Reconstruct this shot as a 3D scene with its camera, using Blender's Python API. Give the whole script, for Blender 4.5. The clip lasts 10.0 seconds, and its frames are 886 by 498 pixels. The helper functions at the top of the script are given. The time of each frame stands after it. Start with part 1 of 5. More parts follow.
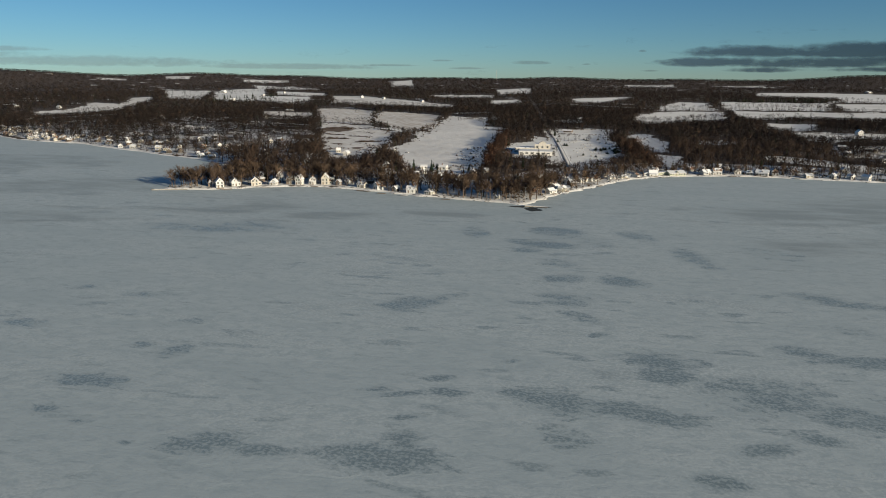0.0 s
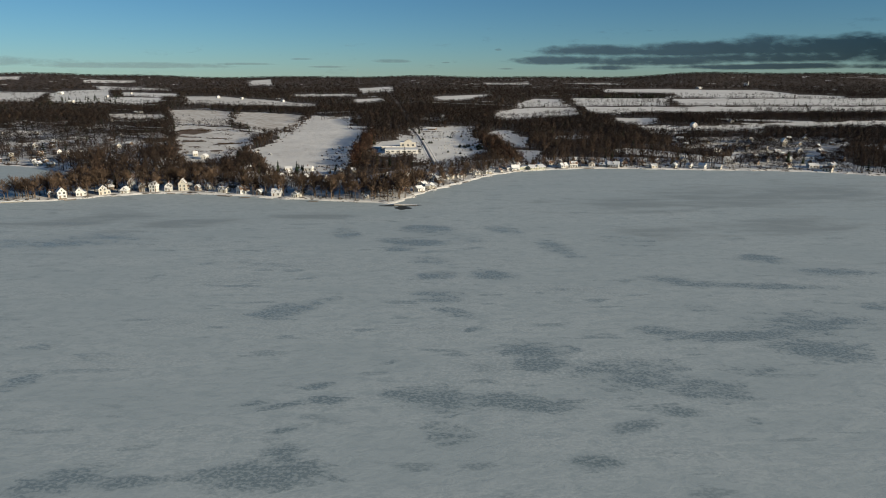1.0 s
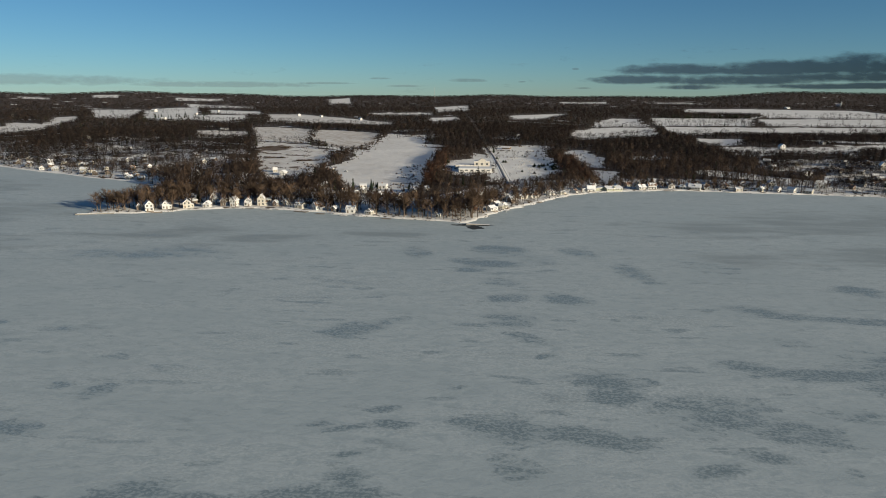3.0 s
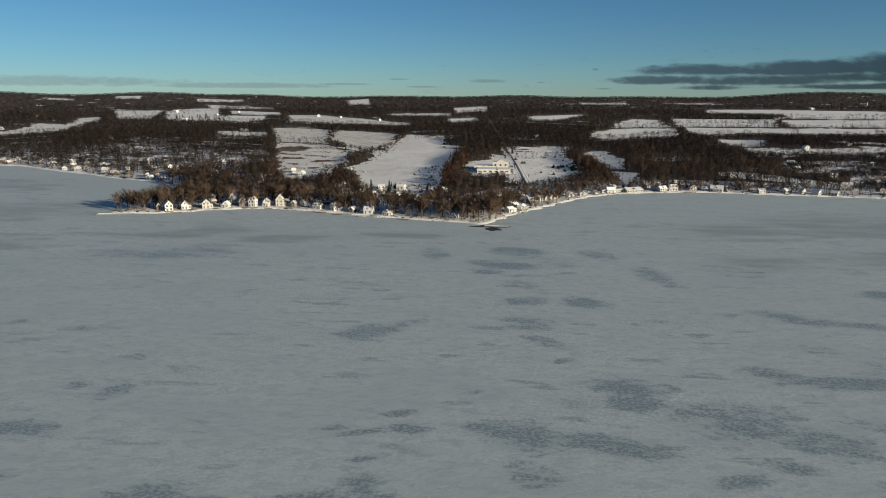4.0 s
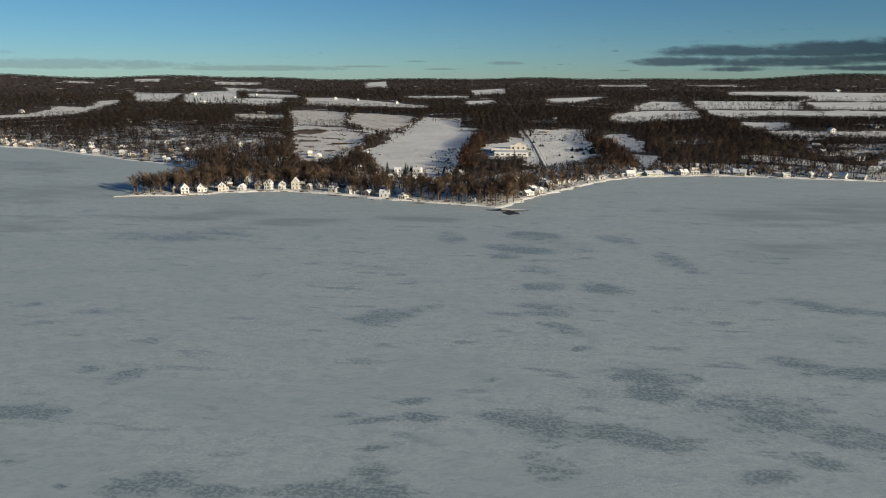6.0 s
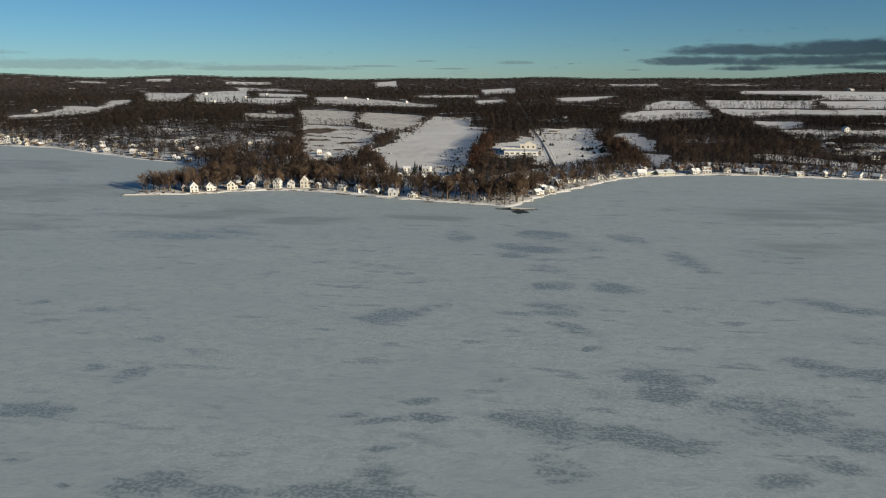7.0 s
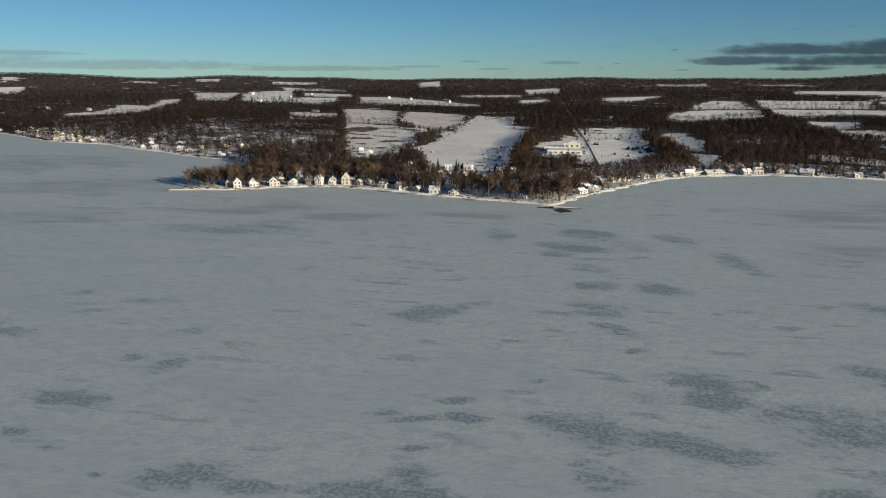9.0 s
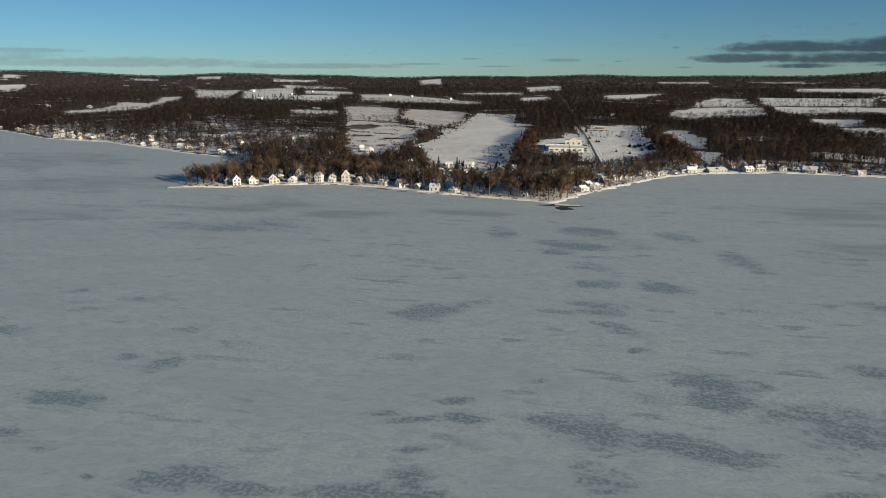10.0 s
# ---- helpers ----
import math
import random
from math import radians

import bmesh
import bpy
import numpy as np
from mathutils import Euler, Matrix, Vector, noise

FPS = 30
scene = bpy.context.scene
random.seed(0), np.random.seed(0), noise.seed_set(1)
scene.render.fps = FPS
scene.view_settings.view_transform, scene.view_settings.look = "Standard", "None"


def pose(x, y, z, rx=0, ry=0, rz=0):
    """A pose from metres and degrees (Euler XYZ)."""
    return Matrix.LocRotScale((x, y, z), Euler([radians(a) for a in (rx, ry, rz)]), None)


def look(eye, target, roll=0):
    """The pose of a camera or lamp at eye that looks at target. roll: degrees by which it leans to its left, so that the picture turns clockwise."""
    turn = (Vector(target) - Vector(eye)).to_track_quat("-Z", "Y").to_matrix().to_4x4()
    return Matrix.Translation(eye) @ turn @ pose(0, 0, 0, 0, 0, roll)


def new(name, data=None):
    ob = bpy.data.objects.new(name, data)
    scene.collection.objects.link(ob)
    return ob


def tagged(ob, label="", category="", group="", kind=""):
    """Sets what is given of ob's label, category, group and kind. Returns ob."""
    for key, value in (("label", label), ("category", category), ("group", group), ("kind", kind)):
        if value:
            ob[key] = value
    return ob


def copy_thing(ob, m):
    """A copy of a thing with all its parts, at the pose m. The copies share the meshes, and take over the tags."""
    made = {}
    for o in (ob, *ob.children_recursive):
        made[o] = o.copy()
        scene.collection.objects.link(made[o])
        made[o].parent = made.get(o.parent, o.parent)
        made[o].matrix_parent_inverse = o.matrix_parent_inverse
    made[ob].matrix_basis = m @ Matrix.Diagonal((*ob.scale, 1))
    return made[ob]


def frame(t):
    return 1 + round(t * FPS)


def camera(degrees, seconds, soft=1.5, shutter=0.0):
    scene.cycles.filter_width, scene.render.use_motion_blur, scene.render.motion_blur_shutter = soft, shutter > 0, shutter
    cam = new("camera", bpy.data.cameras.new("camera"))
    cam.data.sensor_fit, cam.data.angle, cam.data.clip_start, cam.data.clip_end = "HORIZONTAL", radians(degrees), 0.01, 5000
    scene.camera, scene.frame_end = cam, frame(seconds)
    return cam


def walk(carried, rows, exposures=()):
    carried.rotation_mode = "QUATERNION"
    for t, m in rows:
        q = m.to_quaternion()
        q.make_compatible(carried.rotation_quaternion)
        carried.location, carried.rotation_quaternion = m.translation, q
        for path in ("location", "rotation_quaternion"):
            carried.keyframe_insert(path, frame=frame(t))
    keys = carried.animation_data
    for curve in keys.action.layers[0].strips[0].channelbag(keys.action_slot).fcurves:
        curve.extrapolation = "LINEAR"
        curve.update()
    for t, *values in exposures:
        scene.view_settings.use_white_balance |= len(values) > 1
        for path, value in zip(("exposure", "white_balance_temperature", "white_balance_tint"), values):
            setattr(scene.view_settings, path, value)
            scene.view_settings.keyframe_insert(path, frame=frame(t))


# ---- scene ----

# ---------------------------------------------------------------- camera
cam = camera(66.34, 10.0, soft=0.95)
PATH = [  # seconds, x, y, z, heading, pitch, roll
    (0, -4.35, -26.67, 90.70, -2.532, -14.233, 0.304),
    (0.2, -4.46, -26.34, 90.81, -5.635, -14.290, 0.238),
    (0.5, -4.62, -25.84, 90.97, -9.419, -14.308, 0.138),
    (0.7, -4.69, -25.40, 91.00, -11.588, -14.311, 0.084),
    (1, -4.80, -24.73, 91.04, -13.773, -14.329, 0.002),
    (1.2, -4.80, -24.11, 91.16, -14.254, -14.347, 0.002),
    (1.5, -4.81, -23.17, 91.33, -13.931, -13.585, 0.002),
    (1.7, -4.89, -22.71, 91.34, -12.849, -13.121, 0.068),
    (2, -5.00, -22.03, 91.36, -10.493, -12.902, 0.168),
    (2.2, -4.68, -21.37, 91.28, -8.920, -12.844, 0.157),
    (2.5, -4.21, -20.39, 91.16, -7.612, -12.814, 0.140),
    (2.7, -4.08, -19.83, 91.13, -7.602, -12.808, 0.126),
    (3.8, -3.34, -16.78, 90.94, -6.771, -12.777, 0.051),
    (4, -3.30, -16.15, 90.93, -6.019, -12.748, 0.070),
    (4.5, -2.95, -14.96, 90.91, -5.701, -12.722, 0.060),
    (4.7, -2.82, -14.41, 90.86, -5.673, -12.860, 0.040),
    (5, -2.63, -13.58, 90.79, -5.639, -13.352, 0.011),
    (5.2, -2.58, -13.02, 90.76, -5.641, -13.651, 0.008),
    (5.5, -2.50, -12.18, 90.72, -5.147, -13.992, 0.003),
    (5.7, -2.37, -11.65, 90.47, -4.783, -14.116, -0.013),
    (6.8, -1.65, -8.76, 89.08, -4.098, -14.169, -0.103),
    (7, -1.52, -8.23, 88.83, -3.692, -14.162, -0.119),
    (7.5, -1.38, -6.74, 87.98, -2.480, -14.136, -0.098),
    (8, -1.07, -5.37, 87.16, -1.512, -14.121, -0.115),
    (8.5, -0.73, -4.07, 86.44, -0.779, -14.107, -0.139),
    (9, -0.58, -2.90, 85.70, -0.108, -14.092, -0.122),
    (9.5, -0.24, -1.40, 85.10, -0.211, -14.217, -0.140),
    (10, 0.00, 0.00, 85.00, 0.002, -14.279, -0.128),
]
walk(cam, [(t, pose(x, y, z, 90 + p, 0, h) @ pose(0, 0, 0, 0, 0, r)) for t, x, y, z, h, p, r in PATH],
     exposures=[(0.0, 0.64, 5400, -7), (10.0, 0.64, 5400, -7)])

# ---------------------------------------------------------------- light
SUN_EL, SUN_AZ = radians(12.6), radians(136)
to_sun = Vector((math.sin(SUN_AZ) * math.cos(SUN_EL), math.cos(SUN_AZ) * math.cos(SUN_EL), math.sin(SUN_EL)))
world = bpy.data.worlds.new("winter_sky")
scene.world = world
world.use_nodes = True
wn = world.node_tree.nodes
sky = wn.new("ShaderNodeTexSky")
sky.sky_type, sky.sun_disc = "NISHITA", False
sky.sun_elevation, sky.sun_rotation = SUN_EL, SUN_AZ
sky.air_density, sky.dust_density, sky.ozone_density, sky.altitude = 0.8, 0.15, 3.0, 800
wn["Background"].inputs["Strength"].default_value = 0.041
world.node_tree.links.new(sky.outputs[0], wn["Background"].inputs["Color"])
sun_data = bpy.data.lights.new("sun", "SUN")
sun_data.energy, sun_data.angle, sun_data.color = 5.0, radians(0.5), (1.0, 0.715, 0.485)
sun = new("sun", sun_data)
sun.matrix_world = look(to_sun * 600, (0, 0, 0))

# ---------------------------------------------------------------- materials


def material(name, rough=0.9):
    m = bpy.data.materials.new(name)
    m.use_nodes = True
    n, l = m.node_tree.nodes, m.node_tree.links
    b = n["Principled BSDF"]
    b.inputs["Roughness"].default_value = rough
    b.inputs["Specular IOR Level"].default_value = 0.25
    return m, n, l, b


def noise_node(n, l, coord, scale, detail=4.0, stretch=(1, 1, 1), rough=0.55, distortion=0.0):
    mp = n.new("ShaderNodeMapping")
    mp.inputs["Scale"].default_value = stretch
    l.new(coord, mp.inputs["Vector"])
    t = n.new("ShaderNodeTexNoise")
    t.inputs["Scale"].default_value, t.inputs["Detail"].default_value = scale, detail
    t.inputs["Roughness"].default_value, t.inputs["Distortion"].default_value = rough, distortion
    l.new(mp.outputs[0], t.inputs["Vector"])
    return t.outputs["Fac"]


def spread(n, l, value, lo, hi, a=0.0, b=1.0):
    r = n.new("ShaderNodeMapRange")
    r.interpolation_type = "SMOOTHSTEP"
    for key, v in (("From Min", lo), ("From Max", hi), ("To Min", a), ("To Max", b)):
        r.inputs[key].default_value = v
    l.new(value, r.inputs["Value"])
    return r.outputs[0]


def calc(n, l, op, a, b):
    m = n.new("ShaderNodeMath")
    m.operation = op
    for i, v in enumerate((a, b)):
        if isinstance(v, (int, float)):
            m.inputs[i].default_value = v
        else:
            l.new(v, m.inputs[i])
    return m.outputs[0]


def mixed(n, l, fac, a, b):
    m = n.new("ShaderNodeMix")
    m.data_type = "RGBA"
    l.new(fac, m.inputs["Factor"])
    for socket, v in ((m.inputs[6], a), (m.inputs[7], b)):
        if isinstance(v, tuple):
            socket.default_value = (*v, 1)
        else:
            l.new(v, socket)
    return m.outputs[2]


def bump(n, l, b, height, distance, strength=0.5):
    k = n.new("ShaderNodeBump")
    k.inputs["Distance"].default_value, k.inputs["Strength"].default_value = distance, strength
    l.new(height, k.inputs["Height"])
    l.new(k.outputs[0], b.inputs["Normal"])


def varied(name, colour, second, scale=1.5, rough=0.85, by="object", bumpy=0.02):
    """A matt surface between two tones: per piece, and in blotches."""
    m, n, l, b = material(name, rough)
    co = n.new("ShaderNodeTexCoord").outputs["Object"]
    fine = noise_node(n, l, co, scale)
    if by == "object":
        pick = n.new("ShaderNodeObjectInfo").outputs["Random"]
    else:
        pick = n.new("ShaderNodeNewGeometry").outputs["Random Per Island"]
    f = calc(n, l, "ADD", calc(n, l, "MULTIPLY", pick, 0.55), calc(n, l, "MULTIPLY", fine, 0.45))
    l.new(mixed(n, l, spread(n, l, f, 0.1, 0.9), colour, second), b.inputs["Base Color"])
    if bumpy:
        bump(n, l, b, fine, bumpy)
    return m


def ice_material():
    m, n, l, b = material("snow_dusted_ice", 0.6)
    b.inputs["Specular IOR Level"].default_value = 0.3
    co = n.new("ShaderNodeTexCoord").outputs["Object"]
    at = n.new("ShaderNodeAttribute")
    at.attribute_name = "bare"
    lean = n.new("ShaderNodeMapping")
    lean.inputs["Rotation"].default_value = (0, 0, radians(14))
    l.new(co, lean.inputs["Vector"])
    turned = lean.outputs[0]
    big = noise_node(n, l, turned, 0.0065, 5, (0.5, 1, 1), 0.6, 0.4)
    mid = noise_node(n, l, turned, 0.045, 6, (0.34, 1, 1), 0.62, 0.5)
    fine = noise_node(n, l, turned, 0.30, 6, (0.55, 1, 1), 0.66, 0.6)
    grain = noise_node(n, l, turned, 1.05, 3, (0.8, 1, 1), 0.55, 0.3)
    soft = calc(n, l, "ADD", calc(n, l, "MULTIPLY", big, 0.45), calc(n, l, "MULTIPLY", mid, 0.55))
    edge = calc(n, l, "ADD", calc(n, l, "MULTIPLY", fine, 0.55), calc(n, l, "MULTIPLY", mid, 0.6))
    bare = calc(n, l, "ADD", at.outputs["Fac"], calc(n, l, "MULTIPLY", calc(n, l, "SUBTRACT", edge, 0.585), 3.1))
    patch = spread(n, l, bare, 0.32, 0.80)
    stray = spread(n, l, calc(n, l, "ADD", calc(n, l, "MULTIPLY", mid, 0.62), calc(n, l, "MULTIPLY", fine, 0.42)), 0.56, 0.68)
    stray = calc(n, l, "MULTIPLY", stray, spread(n, l, big, 0.42, 0.60, 0.12, 0.75))
    dash = noise_node(n, l, turned, 0.13, 4, (0.30, 1, 1), 0.55, 0.2)
    dash = calc(n, l, "MULTIPLY", spread(n, l, dash, 0.595, 0.665), spread(n, l, big, 0.36, 0.56, 0.25, 0.7))
    patch = calc(n, l, "MAXIMUM", calc(n, l, "MAXIMUM", patch, stray), dash)
    crust = mixed(n, l, spread(n, l, soft, 0.38, 0.66), (0.392, 0.454, 0.483), (0.534, 0.585, 0.604))
    crust = mixed(n, l, spread(n, l, calc(n, l, "ADD", calc(n, l, "MULTIPLY", fine, 0.5), calc(n, l, "MULTIPLY", grain, 0.5)), 0.42, 0.62), mixed(n, l, spread(n, l, fine, 0.3, 0.7), (0.360, 0.420, 0.450), (0.432, 0.486, 0.510)), crust)
    ice = mixed(n, l, spread(n, l, grain, 0.44, 0.60), (0.212, 0.260, 0.284), (0.330, 0.384, 0.406))
    thin = n.new("ShaderNodeAttribute")
    thin.attribute_name = "thin"
    worn = calc(n, l, "ADD", thin.outputs["Fac"], calc(n, l, "MULTIPLY", calc(n, l, "SUBTRACT", mid, 0.5), 1.8))
    crust = mixed(n, l, spread(n, l, worn, 0.25, 0.75, 0.0, 0.75), crust, (0.265, 0.305, 0.325))
    l.new(mixed(n, l, patch, crust, ice), b.inputs["Base Color"])
    l.new(spread(n, l, patch, 0, 1, 0.72, 0.42), b.inputs["Roughness"])
    bump(n, l, b, calc(n, l, "ADD", fine, calc(n, l, "MULTIPLY", mid, 2.0)), 0.25, 0.36)
    return m


def ground_material():
    m, n, l, b = material("snow_cover", 0.8)
    co = n.new("ShaderNodeTexCoord").outputs["Object"]
    wood = n.new("ShaderNodeAttribute")
    wood.attribute_name = "wood"
    weed = n.new("ShaderNodeAttribute")
    weed.attribute_name = "weed"
    big = noise_node(n, l, co, 0.012, 5)
    mid = noise_node(n, l, co, 0.09, 5, (1, 0.6, 1))
    fine = noise_node(n, l, co, 0.9, 4)
    snow = mixed(n, l, spread(n, l, big, 0.35, 0.65), (0.83, 0.82, 0.80), (0.73, 0.72, 0.70))
    stubble = spread(n, l, calc(n, l, "ADD", calc(n, l, "MULTIPLY", mid, 0.6), calc(n, l, "MULTIPLY", fine, 0.4)), 0.53, 0.66)
    stubble = calc(n, l, "MULTIPLY", stubble, spread(n, l, big, 0.40, 0.60, 0.1, 0.55))
    snow = mixed(n, l, stubble, snow, (0.34, 0.29, 0.23))
    stalks = n.new("ShaderNodeAttribute")
    stalks.attribute_name = "stubble"
    turned = n.new("ShaderNodeMapping")
    turned.inputs["Rotation"].default_value = (0, 0, radians(-24))
    l.new(co, turned.inputs["Vector"])
    rows = noise_node(n, l, turned.outputs[0], 0.16, 5, (1.0, 0.16, 1), 0.6, 0.3)
    rows = calc(n, l, "ADD", calc(n, l, "MULTIPLY", rows, 0.7), calc(n, l, "MULTIPLY", fine, 0.3))
    rows = calc(n, l, "MULTIPLY", spread(n, l, rows, 0.40, 0.62, 0.15, 0.8), stalks.outputs["Fac"])
    snow = mixed(n, l, rows, snow, (0.40, 0.33, 0.25))
    litter = mixed(n, l, fine, (0.045, 0.035, 0.027), (0.11, 0.085, 0.065))
    cover = calc(n, l, "ADD", wood.outputs["Fac"], calc(n, l, "SUBTRACT", mid, 0.55))
    soil = mixed(n, l, spread(n, l, cover, 0.35, 0.75), snow, litter)
    tuft = spread(n, l, calc(n, l, "ADD", weed.outputs["Fac"], calc(n, l, "SUBTRACT", mid, 0.6)), 0.3, 0.5)
    l.new(mixed(n, l, tuft, soil, (0.13, 0.095, 0.065)), b.inputs["Base Color"])
    bump(n, l, b, calc(n, l, "ADD", fine, calc(n, l, "MULTIPLY", mid, 3.0)), 0.4, 0.5)
    return m


def roof_material(name, bare, amount):
    """Shingles with snow lying on them in patches."""
    m, n, l, b = material(name, 0.85)
    co = n.new("ShaderNodeTexCoord").outputs["Object"]
    patch = noise_node(n, l, co, 0.35, 4)
    fine = noise_node(n, l, co, 4.0, 3)
    rnd = n.new("ShaderNodeObjectInfo").outputs["Random"]
    f = calc(n, l, "ADD", patch, calc(n, l, "MULTIPLY", rnd, 0.15))
    tile = mixed(n, l, fine, bare, tuple(c * 1.7 for c in bare))
    l.new(mixed(n, l, spread(n, l, f, 0.62 - amount, 0.72 - amount), tile, (0.68, 0.69, 0.71)), b.inputs["Base Color"])
    bump(n, l, b, patch, 0.15)
    return m


def siding_material(name, colour):
    """Painted clapboard: shadow lines every 15 cm, a little weathered."""
    m, n, l, b = material(name, 0.6)
    co = n.new("ShaderNodeTexCoord").outputs["Object"]
    w = n.new("ShaderNodeTexWave")
    w.bands_direction = "Z"
    w.wave_profile = "SAW"
    w.inputs["Scale"].default_value = 1.05
    l.new(co, w.inputs["Vector"])
    stain = noise_node(n, l, co, 0.7, 4, (1, 1, 0.4))
    l.new(mixed(n, l, spread(n, l, stain, 0.35, 0.7), colour, tuple(c * 0.82 for c in colour)), b.inputs["Base Color"])
    bump(n, l, b, w.outputs["Fac"], 0.03, 0.6)
    return m


def glass_material():
    m, n, l, b = material("window_glass", 0.06)
    rnd = n.new("ShaderNodeObjectInfo").outputs["Random"]
    l.new(mixed(n, l, rnd, (0.015, 0.018, 0.022), (0.06, 0.06, 0.06)), b.inputs["Base Color"])
    b.inputs["Specular IOR Level"].default_value = 0.6
    return m


def water_material():
    m, n, l, b = material("open_water", 0.4)
    co = n.new("ShaderNodeTexCoord").outputs["Object"]
    f = noise_node(n, l, co, 0.6, 4)
    l.new(mixed(n, l, f, (0.02, 0.025, 0.028), (0.06, 0.07, 0.075)), b.inputs["Base Color"])
    b.inputs["Specular IOR Level"].default_value = 0.12
    bump(n, l, b, f, 0.04)
    return m


def cloud_material(name, colour, top):
    """Grey cloud, torn at its edges: its cover comes from the place on the sheet and from noise."""
    m, n, l, b = material(name, 1.0)
    uv = n.new("ShaderNodeUVMap").outputs[0]
    sp = n.new("ShaderNodeSeparateXYZ")
    l.new(uv, sp.inputs[0])
    co = n.new("ShaderNodeTexCoord").outputs["Object"]
    big = noise_node(n, l, co, 0.0032, 5, (1, 1, 3.6), 0.55, 0.3)
    fine = noise_node(n, l, co, 0.012, 5, (1, 1, 2.8), 0.6)
    at = n.new("ShaderNodeAttribute")
    at.attribute_name = "cover"
    f = calc(n, l, "ADD", at.outputs["Fac"], calc(n, l, "ADD", calc(n, l, "MULTIPLY", calc(n, l, "SUBTRACT", big, 0.5), 1.25), calc(n, l, "MULTIPLY", calc(n, l, "SUBTRACT", fine, 0.5), 1.0)))
    cover = spread(n, l, f, 0.12, 0.95, 0, top)
    l.new(cover, b.inputs["Alpha"])
    l.new(mixed(n, l, big, tuple(c * 0.75 for c in colour), tuple(c * 1.35 for c in colour)), b.inputs["Base Color"])
    b.inputs["Specular IOR Level"].default_value = 0
    return m


M_ICE, M_GROUND = ice_material(), ground_material()
M_BARK = varied("grey_brown_bark", (0.06, 0.048, 0.038), (0.13, 0.10, 0.078), 2.0)
M_SIDING = {
    "w": siding_material("white_clapboard", (0.60, 0.595, 0.575)),
    "c": siding_material("cream_clapboard", (0.50, 0.475, 0.41)),
    "y": siding_material("yellow_clapboard", (0.52, 0.43, 0.26)),
    "b": siding_material("brown_clapboard", (0.17, 0.13, 0.10)),
    "r": siding_material("red_clapboard", (0.42, 0.10, 0.06)),
    "g": siding_material("pale_green_clapboard", (0.37, 0.38, 0.29)),
    "d": siding_material("dark_weathered_boards", (0.10, 0.085, 0.07)),
    "Y": siding_material("buff_brick_wall", (0.54, 0.51, 0.45)),
}
M_ROOFS = [roof_material("snowy_roof", (0.10, 0.09, 0.085), 0.40), roof_material("patchy_roof", (0.085, 0.075, 0.07), 0.16), roof_material("brown_roof", (0.13, 0.085, 0.06), 0.06)]
M_GLASS, M_WATER = glass_material(), water_material()
M_TRIM = varied("white_trim", (0.78, 0.78, 0.75), (0.68, 0.68, 0.66), 2.0, 0.5)
M_BRICK = varied("chimney_brick", (0.15, 0.085, 0.062), (0.22, 0.14, 0.11), 3.0)
M_PLANK = varied("weathered_planks", (0.16, 0.135, 0.11), (0.28, 0.25, 0.22), 3.0)
M_STONE = varied("shore_stone", (0.18, 0.17, 0.155), (0.34, 0.32, 0.29), 1.2)
M_GRAVE = varied("granite_marker", (0.12, 0.12, 0.12), (0.3, 0.3, 0.3), 3.0)
M_SNOWBANK = varied("packed_snow", (0.72, 0.73, 0.75), (0.60, 0.61, 0.63), 0.3)
M_ROAD = varied("salted_road", (0.20, 0.20, 0.205), (0.52, 0.52, 0.53), 0.08, by="island")
# far road: shade of the overhanging trees is put into its dark colour
M_ROAD_FAR = varied("tree_shaded_road", (0.045, 0.045, 0.045), (0.20, 0.20, 0.20), 0.012, by="island")
M_CAR = [varied("car_paint_dark", (0.03, 0.035, 0.05), (0.05, 0.05, 0.06), 1, 0.3, bumpy=0), varied("car_paint_silver", (0.4, 0.41, 0.42), (0.5, 0.5, 0.5), 1, 0.3, bumpy=0), varied("car_paint_black", (0.012, 0.012, 0.014), (0.02, 0.02, 0.022), 1, 0.3, bumpy=0)]
M_TYRE = varied("tyre_rubber", (0.02, 0.02, 0.02), (0.04, 0.04, 0.04))
M_CLOUD = cloud_material("dark_cloud", (0.05, 0.08, 0.132), 0.85)
M_WISP = cloud_material("thin_cloud", (0.085, 0.115, 0.15), 0.42)

# ---------------------------------------------------------------- mesh helpers


def mesh_np(name, verts, faces, mats, smooth=False):
    """A mesh from numpy arrays; faces all have the same number of corners."""
    verts, faces = np.asarray(verts, np.float32), np.asarray(faces, np.int32)
    k = faces.shape[1]
    me = bpy.data.meshes.new(name)
    me.vertices.add(len(verts))
    me.vertices.foreach_set("co", verts.ravel())
    me.loops.add(faces.size)
    me.loops.foreach_set("vertex_index", faces.ravel())
    me.polygons.add(len(faces))
    me.polygons.foreach_set("loop_start", np.arange(0, faces.size, k, dtype=np.int32))
    if smooth:
        me.polygons.foreach_set("use_smooth", np.ones(len(faces), bool))
    for m in mats if isinstance(mats, list) else [mats]:
        me.materials.append(m)
    me.update()
    me.validate()
    return me


def part(name, bm, mat, parent, label=""):
    """Links a bmesh as one mesh object under a thing or a part."""
    me = bpy.data.meshes.new(name)
    bm.to_mesh(me)
    bm.free()
    me.materials.append(mat)
    ob = new(name, me)
    ob.parent = parent
    return tagged(ob, label)


